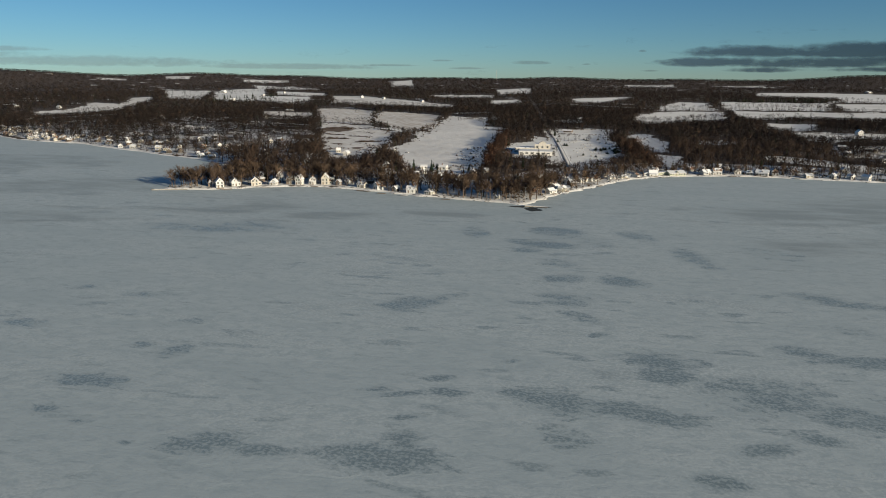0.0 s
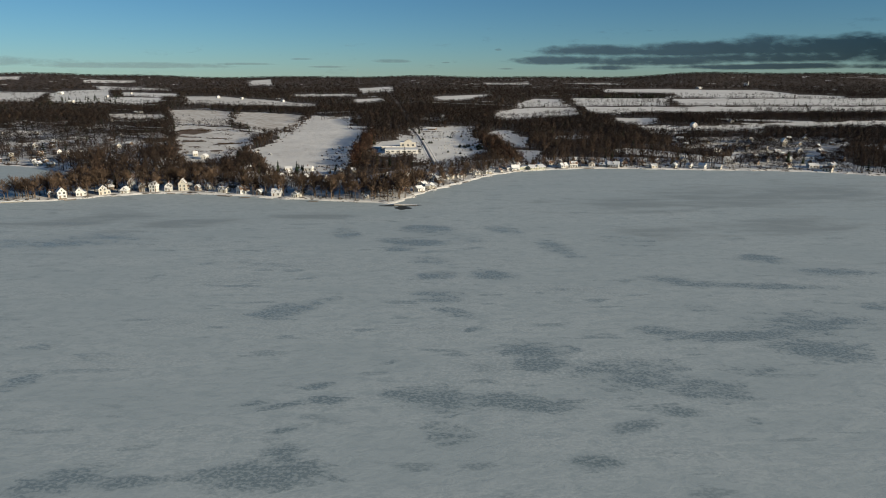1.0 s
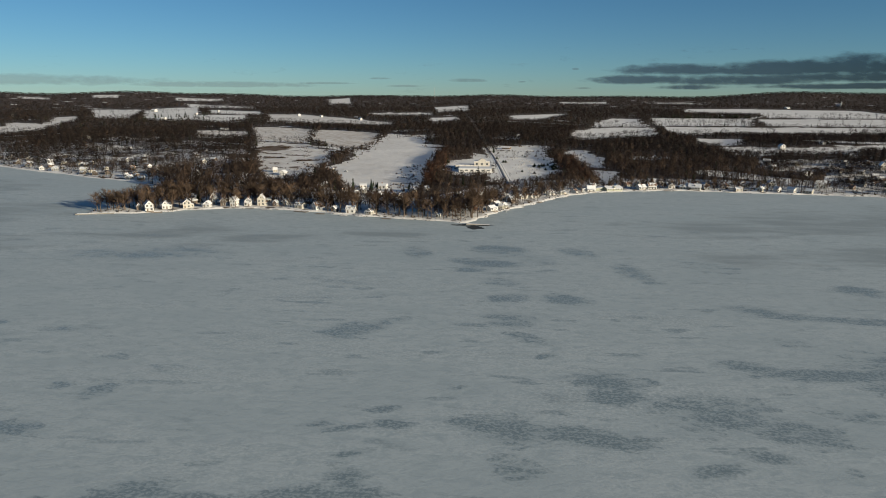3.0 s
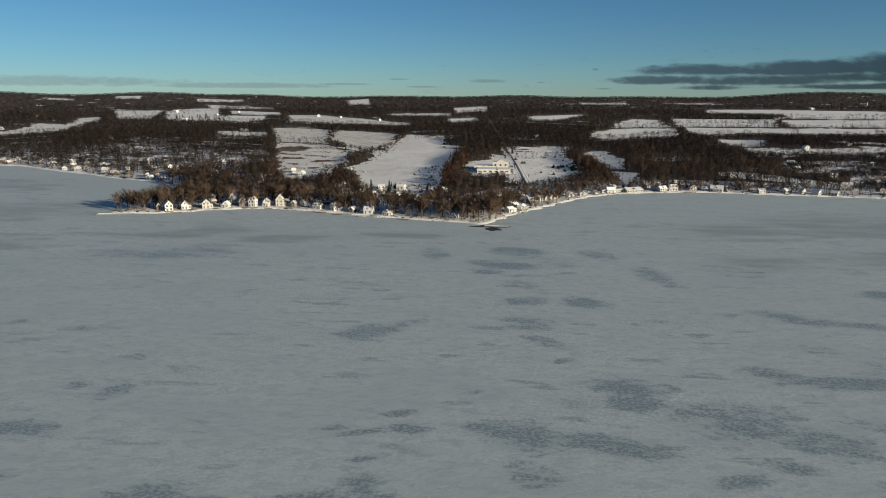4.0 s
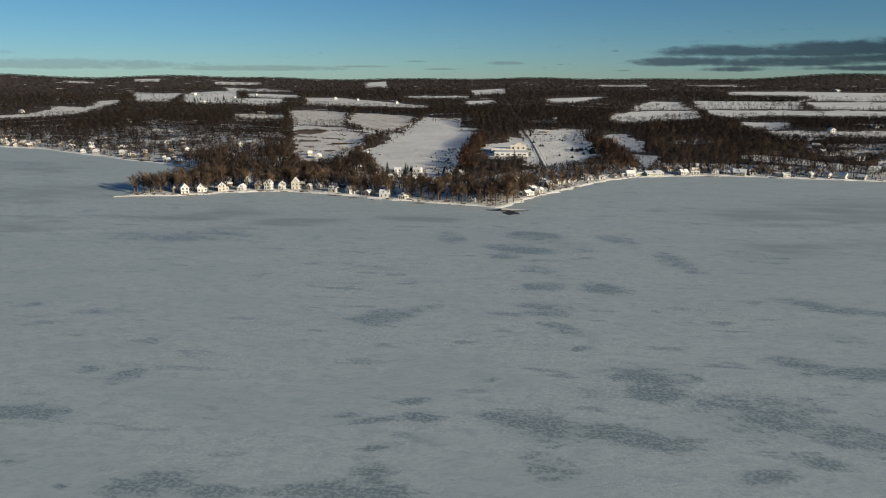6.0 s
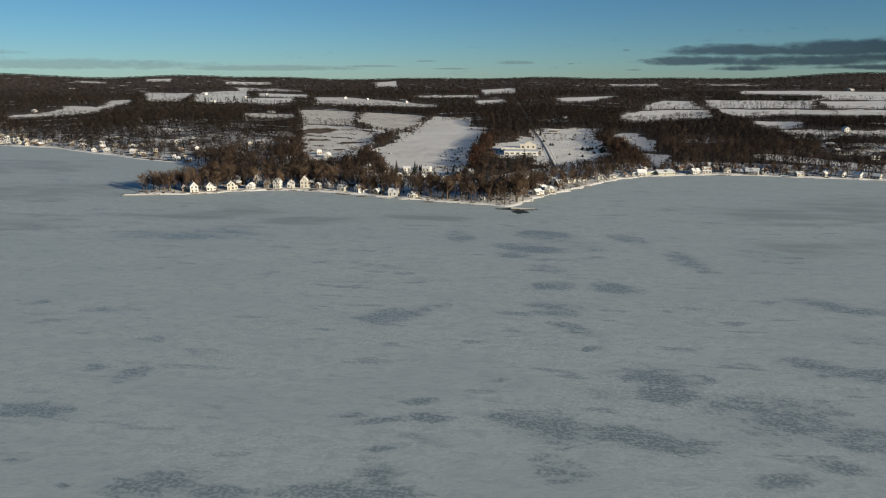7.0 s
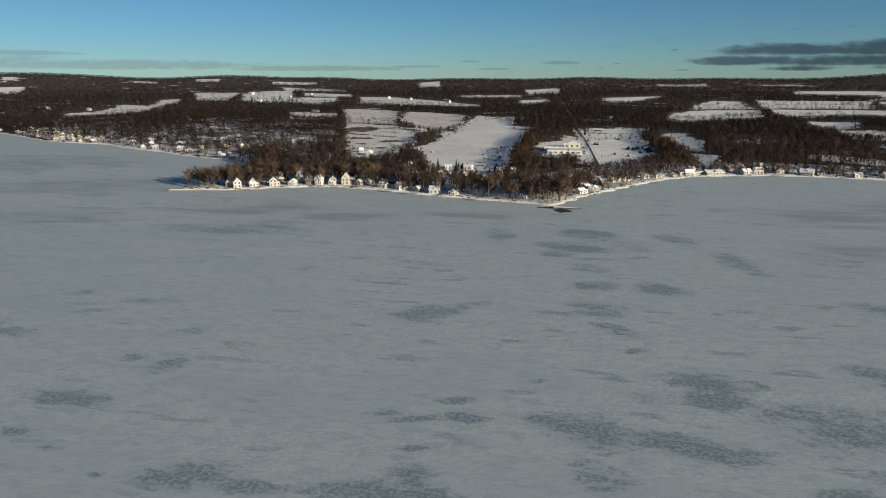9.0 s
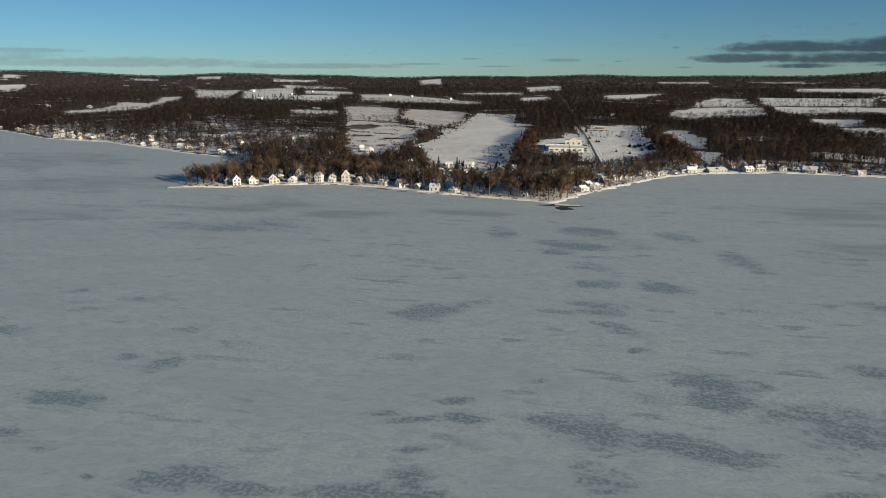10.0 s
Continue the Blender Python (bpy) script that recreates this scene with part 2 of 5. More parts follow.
def box(bm, x0, x1, y0, y1, z0, z1):
    v = [bm.verts.new(c) for c in ((x0, y0, z0), (x1, y0, z0), (x1, y1, z0), (x0, y1, z0), (x0, y0, z1), (x1, y0, z1), (x1, y1, z1), (x0, y1, z1))]
    for f in ((3, 2, 1, 0), (4, 5, 6, 7), (0, 1, 5, 4), (1, 2, 6, 5), (2, 3, 7, 6), (3, 0, 4, 7)):
        bm.faces.new([v[i] for i in f])
    return bm


def boxes(*dims):
    bm = bmesh.new()
    for d in dims:
        box(bm, *d)
    return bm


def prism(bm, outline, y0, y1):
    """An outline in x and z, pushed from y0 to y1."""
    a = [bm.verts.new((x, y0, z)) for x, z in outline]
    b = [bm.verts.new((x, y1, z)) for x, z in outline]
    bm.faces.new(a)
    bm.faces.new(b[::-1])
    for i in range(len(a)):
        j = (i + 1) % len(a)
        bm.faces.new((a[j], a[i], b[i], b[j]))
    bmesh.ops.recalc_face_normals(bm, faces=bm.faces)
    return bm


# ---------------------------------------------------------------- lie of the land
# Shoreline from the far side of the bay, round the point, to the far right shore.
SHORE = [(-1500, 1900), (-1050, 1420), (-731, 1133), (-659, 1068), (-582, 987), (-501, 941), (-452, 923), (-401, 868), (-347, 829),
         (-293, 778), (-251, 752), (-205, 700), (-172, 640), (-177, 592), (-203, 560), (-214, 543), (-205, 532), (-174, 530), (-152, 537),
         (-131, 543), (-109, 546), (-86, 546), (-62, 536), (-43, 526), (-24, 513), (-7, 502), (12, 492), (31, 482), (58, 470), (78, 456), (90, 474), (105, 494), (129, 519),
         (153, 543), (180, 570), (208, 592), (238, 602), (279, 606), (311, 603), (345, 591), (387, 573), (437, 556), (485, 538), (519, 516),
         (546, 488), (640, 430), (800, 380)]


def rounded(points, times=2):
    """Cuts the corners of an open line."""
    p = np.array(points, float)
    for _ in range(times):
        q = np.empty((2 * len(p) - 2, 2))
        q[0::2], q[1::2] = 0.75 * p[:-1] + 0.25 * p[1:], 0.25 * p[:-1] + 0.75 * p[1:]
        p = np.vstack([p[:1], q, p[-1:]])
    return p


SHORE_LINE = rounded(SHORE)
LAND = np.vstack([SHORE_LINE, [(4000, 400), (9000, 9000), (-9000, 9000), (-6000, 4500)]])


def inside(x, y, poly):
    r = np.zeros(np.shape(x), bool)
    px, py = poly[:, 0], poly[:, 1]
    for i in range(len(poly)):
        x0, y0, x1, y1 = px[i - 1], py[i - 1], px[i], py[i]
        if y0 == y1:
            continue
        r ^= ((y0 > y) != (y1 > y)) & (x < (x1 - x0) * (y - y0) / (y1 - y0) + x0)
    return r


def line_distance(x, y, line):
    if np.size(x) < 2000:
        a, w = line[:-1], line[1:] - line[:-1]
        dx, dy = np.ravel(x)[:, None] - a[:, 0], np.ravel(y)[:, None] - a[:, 1]
        t = np.clip((dx * w[:, 0] + dy * w[:, 1]) / (w * w).sum(1), 0, 1)
        return np.hypot(dx - t * w[:, 0], dy - t * w[:, 1]).min(1).reshape(np.shape(x))
    best = np.full(np.shape(x), 1e9)
    for (x0, y0), (x1, y1) in zip(line[:-1], line[1:]):
        dx, dy = x1 - x0, y1 - y0
        t = np.clip(((x - x0) * dx + (y - y0) * dy) / (dx * dx + dy * dy), 0, 1)
        best = np.minimum(best, np.hypot(x - x0 - t * dx, y - y0 - t * dy))
    return best


def inland(x, y):
    """Metres from the shoreline: positive on land."""
    d = line_distance(x, y, SHORE_LINE)
    return np.where(inside(x, y, LAND), d, -d)


BEARING = [-60, -45, -33, -30.5, -28, -24.8, -20.6, -18.5, -16, -12, -6, 0, 8, 11, 14, 17.5, 20, 24.5, 30, 38, 45, 60]
BACK = [1700, 1600, 1350, 1146, 1066, 956, 831, 793, 700, 620, 560, 510, 480, 500, 535, 592, 640, 675, 692, 709, 735, 760]
HILLS = [(-40, 9, 42), (-27, 5, 36), (-17, 5, 40), (-9, 4, 22), (2, 6, 17), (12, 4, 20), (22, 6, 17), (34, 5, 40), (43, 6, 36), (55, 8, 28), (-33, 5, 34)]


def rise(x, y):
    """Height of the land behind the shore: a long gentle slope, and hills at the end of it."""
    r, b = np.hypot(x, y), np.degrees(np.arctan2(x, y))
    d = np.maximum(0, r - np.interp(b, BEARING, BACK))
    s = np.clip((r - 3300) / 1150, 0, 1)
    s = s * s * (3 - 2 * s)
    h = sum(a * np.exp(-(((b - c) / w) ** 2)) for c, w, a in HILLS)
    return 0.9 + 0.0155 * d * d / (d + 60) + s * h


def ground_height(x, y):
    x, y = np.asarray(x, float), np.asarray(y, float)
    d = np.clip((inland(x, y) + 2.6 + 1.3 * np.sin(x * 0.21 + 2 * np.sin(y * 0.13)) + 0.9 * np.sin(y * 0.47)) / 7.0, 0, 1)
    return -1.2 + (rise(x, y) + 1.2) * d * d * (3 - 2 * d)


FIELDS = []


def field(*corners):
    FIELDS.append(np.array(corners, float))


field((-33, 803), (7, 972), (42, 1196), (71, 1383), (131, 1298), (114, 1077), (136, 1006), (109, 925), (95, 842), (74, 694), (64, 640), (32, 612), (0, 632), (-21, 705))
field((-233, 1646), (-94, 1567), (-83, 1181), (-171, 1228))
field((-75, 1524), (53, 1418), (26, 1089), (-20, 1061), (-78, 1232))
field((-171, 1215), (-79, 1158), (-33, 993), (-41, 788), (-55, 735), (-97, 714))
field((-257, 2084), (-272, 2331), (-154, 2274), (26, 1950), (103, 1764), (89, 1639), (-33, 1724), (-220, 1882))
field((61, 2389), (278, 2412), (252, 2185), (66, 2206))
field((357, 2963), (534, 3188), (433, 2558), (297, 2409))
field((222, 1997), (318, 2098), (295, 1891), (206, 1781))
field((-475, 1969), (-513, 2224), (-494, 2305), (-335, 2249), (-300, 1983), (-339, 1863), (-437, 1963))
field((-993, 2790), (-790, 2754), (-644, 2063), (-746, 2114))
field((-338, 1530), (-222, 1481), (-199, 1340), (-299, 1365))
field((-938, 3878), (-699, 3887), (-658, 3661), (-884, 3654))
field((-791, 3443), (-431, 3063), (-388, 2842), (-679, 3008))
field((-740, 2577), (-779, 2881), (-642, 3003), (-513, 2398), (-479, 1938), (-580, 2015))
field((-812, 1452), (-847, 1574), (-819, 1608), (-825, 1732), (-887, 1915), (-773, 1845), (-878, 2166), (-842, 2234), (-769, 2047), (-722, 1740), (-682, 1549), (-739, 1473))
field((-2000, 3080), (-1880, 3160), (-1700, 2790), (-1760, 2700))
field((107, 778), (122, 859), (158, 916), (180, 969), (190, 927), (178, 843), (152, 675), (139, 678), (143, 739), (122, 712), (105, 725))
field((198, 950), (228, 1075), (330, 1094), (268, 918), (254, 815), (242, 746), (183, 676), (154, 666), (176, 800))
field((316, 995), (357, 1011), (351, 949), (337, 871), (309, 808), (290, 786), (295, 822), (289, 850), (294, 899))
field((280, 776), (302, 759), (273, 667), (253, 649), (265, 717))
field((439, 1348), (507, 1464), (555, 1541), (710, 1552), (658, 1415), (615, 1298), (575, 1261), (508, 1244), (434, 1203), (411, 1233))
field((573, 1581), (654, 1774), (772, 1973), (835, 1923), (742, 1669), (719, 1598))
field((899, 1980), (1176, 1895), (978, 1560), (749, 1615))
field((1170, 1859), (2109, 1586), (1770, 1324), (1279, 1455), (1023, 1558), (1086, 1712))
field((1266, 2506), (1375, 2673), (1559, 2645), (1877, 2337), (1737, 1990), (1773, 1831), (1686, 1740), (1243, 1931), (1378, 2181), (1187, 2326))
field((740, 1569), (1702, 1271), (1507, 1121), (959, 1266), (799, 1318), (653, 1306), (674, 1391))
field((640, 1212), (721, 1189), (648, 1060), (593, 1063), (608, 1122))
field((591, 1039), (821, 995), (752, 906), (664, 922), (589, 964), (575, 1000))
field((1118, 3619), (1344, 3533), (1278, 3318), (1056, 3378))
field((797, 1039), (844, 1025), (905, 1019), (1339, 991), (1204, 887), (858, 926), (795, 956))
field((1505, 3448), (1734, 3411), (1739, 3173), (1593, 3255))
field((553, 856), (783, 787), (546, 538), (469, 550), (488, 618), (548, 714), (490, 737))
field((-2227, 3537), (-2144, 3541), (-2046, 3378), (-2126, 3376))
field((-1687, 3791), (-1552, 3805), (-1492, 3657), (-1622, 3645))
field((-1398, 3992), (-1266, 3993), (-1194, 3765), (-1318, 3765))
field((-126, 4075), (-11, 4201), (4, 3407), (-106, 3424))
field((490, 2121), (542, 2195), (746, 2303), (629, 2067), (505, 1878), (451, 1916))
field((-538, 2725), (-326, 2534), (-295, 2288), (-474, 2395))
field((-78, 1108), (-36, 1030), (-20, 985), (-31, 950), (-66, 945))
field((-120, 870), (-60, 867), (-50, 800), (-62, 770), (-106, 800))

VILLAGE_WEST = np.array([(-700, 1120), (-560, 985), (-380, 850), (-230, 745), (-150, 760), (-190, 1050), (-330, 1250), (-560, 1250), (-720, 1300)], float)
VILLAGE_EAST = FIELDS[31]
UPLAND = np.array([(-520, 1390), (-212, 1345), (-139, 916), (-201, 850), (-350, 930), (-470, 1080)], float)
WEEDY = FIELDS[3]
STUBBLE = ((1, 0.75), (2, 0.9), (3, 0.45), (4, 0.4), (10, 0.6), (14, 0.35), (0, 0.12))
BRUSH = ((-126, 1089, 30, 52), (-110, 943, 24, 9), (-62, 902, 22, 10), (-118, 1000, 16, 5), (-85, 972, 16, 5), (-90, 1045, 9, 6), (-75, 830, 9, 9), (-105, 880, 10, 6))
CLEARINGS = ((-523, 1089, 28, 20), (-350, 1095, 42, 24), (-390, 1000, 50, 18), (-330, 1330, 36, 40), (-290, 1290, 26, 30), (-235, 995, 20, 40), (-165, 945, 42, 30), (-180, 865, 20, 20), (-575, 1115, 36, 15), (-529, 1308, 26, 40))


def cleared(x, y):
    return np.max([(1 - np.hypot((x - cx) / a, (y - cy) / b)) for cx, cy, a, b in CLEARINGS], axis=0) > 0
ROAD = np.array([(152, 640), (162, 709), (178, 813), (195, 930), (214, 1080), (243, 1290), (283, 1570), (349, 2050), (425, 2660), (506, 3384), (560, 3860)], float)


def thinned(x, y):
    """True on the slope behind the west village where gardens and snow show between clumps of trees."""
    u, v = x + 0.35 * y, y - 0.2 * x
    drift = np.sin(u * 0.043 + 1.7 * np.sin(v * 0.021)) + np.sin(v * 0.037 + 1.3 * np.sin(u * 0.029)) + 0.7 * np.sin(u * 0.11 + v * 0.09)
    return inside(x, y, UPLAND) & (drift > 0.75)


def openness(x, y):
    """True where no wood stands."""
    r = np.zeros(np.shape(x), bool)
    x, y = x + 4 * np.sin(y * 0.041) + 2.5 * np.sin(y * 0.13 + 1), y + 7 * np.sin(x * 0.047) + 5 * np.sin(x * 0.12 + 2)
    for f in FIELDS:
        near = (x > f[:, 0].min()) & (x < f[:, 0].max()) & (y > f[:, 1].min()) & (y < f[:, 1].max())
        if near.any():
            r[near] |= inside(x[near], y[near], f)
    return r


# ---------------------------------------------------------------- lake ice and ground


def polar_sheet(bearings, radii):
    b, r = np.meshgrid(np.radians(bearings), radii)
    x, y = (r * np.sin(b)).ravel(), (r * np.cos(b)).ravel()
    i, j = np.meshgrid(np.arange(len(radii) - 1), np.arange(len(bearings) - 1), indexing="ij")
    a = (i * len(bearings) + j).ravel()
    return x, y, np.stack([a, a + 1, a + 1 + len(bearings), a + len(bearings)], 1)[:, ::-1]


PATCHES_NEAR = [  # x, y, half width, half depth, lean
    (65, 109, 5.6, 2.3, -0.14), (118, 117, 3, 1.6, -0.25), (-8, 122, 13.5, 4.7, -0.17), (84, 123, 5.3, 2.2, 0.1), (-15, 125, 7.2, 1.6, 0.04),
    (-44, 127, 5.8, 2.1, -0.19), (101, 127, 5.2, 2.3, -0.58), (35, 128, 7, 4.7, -0.23), (-59, 131, 8.6, 4, 0.06), (-7, 132, 3.8, 3.1, -0.15),
    (-78, 132, 1.6, 0.7, -0.07), (119, 139, 12.9, 6.7, -0.41), (58, 143, 11.4, 3.8, -0.38), (-6, 143, 3.4, 1, 0.18), (-96, 144, 3.1, 1, -0.21),
    (141, 145, 10.1, 4.4, -0.25), (38, 149, 8, 5.5, -0.27),
]
PATCHES_LOWER = [  # x, y, half width, half depth, lean
    (-107, 151, 4.2, 2.2, -0.11), (99, 151, 13.5, 8.2, -0.02), (173, 154, 10.3, 6.2, -0.25), (28, 155, 4.1, 2.3, -0.36), (-9, 157, 5.1, 0.9, 0.14),
    (5, 158, 3.3, 1.2, -0.24), (-16, 161, 3, 1.6, 0.1), (75, 166, 5.2, 3, -0.1), (4, 168, 3.5, 1.4, 0.09), (-104, 170, 8, 3.1, -0.22),
    (154, 173, 20.1, 3.8, -0.15), (90, 177, 2.4, 1.9, -0.78), (186, 178, 18.8, 11.3, -0.17), (77, 180, 7.6, 6.1, -0.08), (27, 180, 3.8, 1.5, 0.09),
    (129, 184, 6.5, 3.6, -0.71), (228, 187, 5, 4.6, -0.61),
]
PATCHES_MIDDLE = [  # x, y, half width, half depth, lean
    (-86, 191, 4, 3.4, 0.1), (-99, 198, 2.8, 1.8, -0.09), (63, 202, 2.4, 1.4, 0.19), (158, 203, 5.6, 3.6, -0.25), (64, 217, 4.5, 3.2, -0.72),
    (-93, 219, 5.9, 2.2, 0.22), (-150, 221, 6.8, 2.8, -0.21), (198, 224, 27.8, 2.9, -0.35), (59, 225, 3.7, 1.7, -0.39),
    (239, 238, 17.1, 4.9, -0.25), (-4, 241, 8.6, 5.8, 0.26), (166, 242, 7.7, 4.8, -0.86), (60, 244, 7.7, 6.6, -0.14), (9, 248, 6.1, 2.7, 0.16),
    (-119, 255, 6.5, 2.1, -0.12), (-167, 258, 6.4, 3.6, 0.1),
]
PATCHES_FAR = [  # x, y, half width, half depth, lean
    (235, 260, 7, 5.7, -0.25), (92, 266, 7.6, 7, -0.52), (-150, 266, 3.9, 2.3, 0.09), (66, 274, 6.8, 4.1, 0.11), (143, 289, 3.8, 3.6, -0.61),
    (68, 301, 6.9, 5.8, -0.22), (141, 308, 5.5, 11.1, -1.4), (187, 312, 9.4, 11.4, -0.29), (58, 327, 6.4, 5.7, -0.01), (69, 341, 11.7, 6.1, -0.38),
    (98, 346, 5.4, 6.3, -0.95), (128, 359, 7.1, 8.1, -0.3), (81, 368, 11.2, 12.7, -0.33), (32, 374, 5.8, 11.6, 0.24), (-126, 390, 28.2, 10.4, -0.11),
]
bearings = np.concatenate([np.arange(-180, -52, 4), np.arange(-52, 60, 0.7), np.arange(60, 181, 4)])
radii = np.concatenate([[1, 20, 40], np.arange(55, 300, 2.0), np.arange(300, 520, 4.0), np.arange(520, 1500, 20), np.linspace(1500, 4750, 20)])
x, y, quads = polar_sheet(bearings, radii)
bare = np.zeros(len(x))
for px, py, a, b, lean in PATCHES_NEAR + PATCHES_LOWER + PATCHES_MIDDLE + PATCHES_FAR:
    u, v = (x - px) / (a * 1.42 + 0.6), ((y - py) - max(-0.35, lean) * (x - px)) / (b * 1.45 + 0.4)
    bare = np.maximum(bare, np.clip(1.02 - np.sqrt(u * u + v * v) * 0.56, 0, 0.9 if py < 190 else 0.64))
lake = new("lake_ice", mesh_np("lake_ice", np.stack([x, y, 0 * x], 1), quads, M_ICE))
lake.data.attributes.new("bare", "FLOAT", "POINT").data.foreach_set("value", bare.astype(np.float32))
thin = np.zeros(len(x))
for px, py, a, b in ((245, 420, 90, 45), (330, 430, 110, 60), (420, 430, 120, 70), (210, 330, 40, 25), (-120, 450, 80, 28), (-60, 425, 60, 22), (-300, 560, 120, 60), (-420, 720, 120, 90), (20, 430, 45, 16), (300, 330, 70, 40), (-260, 430, 80, 35)):
    thin = np.maximum(thin, np.clip(0.75 - 0.5 * np.hypot((x - px) / a, (y - py) / b), 0, 0.6))
lake.data.attributes.new("thin", "FLOAT", "POINT").data.foreach_set("value", thin.astype(np.float32))
tagged(lake, "frozen lake ice dusted with wind-blown grey snow and darker bare patches", "lake", kind="structure")

bearings = np.concatenate([np.arange(-75, -44, 1.5), np.arange(-44, 56, 0.25), np.arange(56, 80, 1.5)])
radii = np.concatenate([np.arange(430, 720, 2.5), np.arange(720, 1300, 6.0), np.arange(1300, 2400, 14.0), np.arange(2400, 4760, 30.0)])
x, y, quads = polar_sheet(bearings, radii)
d = inland(x, y)
quads = quads[(d[quads] > -6).any(1)]
z = ground_height(x, y)
bumps = np.array([noise.noise((px * 0.05, py * 0.05, 0)) for px, py in zip(x, y)])
z = z + np.where((d > 4) & (line_distance(x, y, ROAD) > 12), 0.35 * bumps, 0)
wood = np.where(openness(x, y) | (d < 3.5), 0.0, 0.85)
glade = (np.sin(x * 0.021 + 2 * np.sin(y * 0.011)) * np.sin(y * 0.017 + 1.5 * np.sin(x * 0.013)) > np.where(np.hypot(x, y) > 1500, 0.93, 0.76)) & (d > 45)
wood = np.where(glade, 0.15, wood)
village = inside(x, y, VILLAGE_WEST) | inside(x, y, VILLAGE_EAST)
wood = np.where(village & (d > 3.5), np.where(inside(x, y, VILLAGE_EAST) | (d < 45), 0.5, np.where(cleared(x, y), 0.1, 0.62)), wood)
wood = np.where(thinned(x, y), 0.12, wood)
wood = np.where((line_distance(x, y, ROAD) < 8) & ~village & (y < 1080), np.minimum(wood, 0.2), wood)
wood = np.where((np.hypot(x, y) > 2400) & (wood > 0.5), 1.2, wood)
wood = np.where((d < np.where(x < 15, 120, 90)) & (d >= 3.8 + 2.2 * np.sin(x * 0.33) * np.sin(y * 0.21)) & (np.hypot(x, y) < 800), np.where((x > -60) & (x < 110), 0.38, 0.5), wood)
ground = new("ground", mesh_np("ground", np.stack([x, y, z], 1), quads, M_GROUND, smooth=True))
ground.data.attributes.new("wood", "FLOAT", "POINT").data.foreach_set("value", wood.astype(np.float32))
weed = np.where(inside(x, y, WEEDY), 0.28, 0.0)
for px, py, a, b in BRUSH:
    weed = np.maximum(weed, np.clip(1.15 - 0.75 * np.hypot((x - px) / a, (y - py) / b), 0, 0.95))
ground.data.attributes.new("weed", "FLOAT", "POINT").data.foreach_set("value", weed.astype(np.float32))
stub = np.zeros(len(x))
for k, amount in STUBBLE:
    stub[inside(x, y, FIELDS[k])] = amount
ground.data.attributes.new("stubble", "FLOAT", "POINT").data.foreach_set("value", stub.astype(np.float32))
tagged(ground, "snow-covered farmland and leaf-littered woodland floor rising from the lake", "ground", kind="structure")


def height(px, py):
    return float(ground_height(np.array([px]), np.array([py]))[0])


# road with snowbanks
def ribbon(name, line, half, lift, mat, side=0.0, steps=6.0):
    p = []
    for a, b in zip(line[:-1], line[1:]):
        n = max(2, int(np.hypot(*(b - a)) / steps))
        p += [a + (b - a) * k / n for k in range(n)]
    p = np.array(p + [line[-1]])
    t = np.gradient(p, axis=0)
    t /= np.linalg.norm(t, axis=1)[:, None]
    nrm = np.stack([t[:, 1], -t[:, 0]], 1)
    l, r = p + nrm * (side - half), p + nrm * (side + half)
    zl, zr = ground_height(l[:, 0], l[:, 1]), ground_height(r[:, 0], r[:, 1])
    zz = np.maximum(zl, zr) + lift
    v = np.vstack([np.column_stack([l, zz]), np.column_stack([r, zz]), np.column_stack([l, zz - 2.5]), np.column_stack([r, zz - 2.5])])
    k, i = len(p), np.arange(len(p) - 1)
    f = np.vstack([np.stack([i, i + k, i + k + 1, i + 1], 1), np.stack([i, i + 1, i + 2 * k + 1, i + 2 * k], 1), np.stack([i + k, i + 3 * k, i + 3 * k + 1, i + k + 1], 1)])
    return new(name, mesh_np(name, v, f, mat))


tagged(ribbon("road_far", ROAD[4:], 1.3, 0.15, M_ROAD_FAR), "straight country road running into the far woods", "road", kind="structure")
tagged(ribbon("road", ROAD[:5], 2.7, 0.06, M_ROAD), "straight country road under packed grey-white snow", "road", kind="structure")
for s in (-1, 1):
    tagged(ribbon("snowbank", ROAD[:5], 0.6, 0.12, M_SNOWBANK, side=s * 3.5), "ploughed snowbank beside the road", "snowbank", kind="structure")

# ---------------------------------------------------------------- trees


def unit(v):
    return v / (np.linalg.norm(v, axis=-1, keepdims=True) + 1e-9)


def tube(a, b, ra, rb, sides):
    """A tapered tube from a to b: vertices and triangles."""
    ax = unit(b - a)
    u = unit(np.cross(ax, (0.3, 0.9, 0.1)))
    w = np.cross(ax, u)
    an = np.arange(sides) * 2 * np.pi / sides
    ring = np.cos(an)[:, None] * u + np.sin(an)[:, None] * w
    i, j = np.arange(sides), (np.arange(sides) + 1) % sides
    return np.vstack([a + ring * ra, b + ring * rb]), np.vstack([np.stack([i, j, j + sides], 1), np.stack([i, j + sides, i + sides], 1)])


def joined(pieces):
    v, f, k = [], [], 0
    for a, b in pieces:
        v.append(a), f.append(b + k)
        k += len(a)
    return np.vstack(v), np.vstack(f)


def slivers(start, way, length, width, rng):
    """Thin triangles, each from a base to a point: twigs."""
    side = unit(np.cross(way, unit(rng.normal(size=way.shape))))
    a, b, c = start - side * width[:, None] / 2, start + side * width[:, None] / 2, start + way * length[:, None]
    n = len(start)
    return np.stack([a, b, c], 1).reshape(-1, 3), np.arange(3 * n).reshape(n, 3)


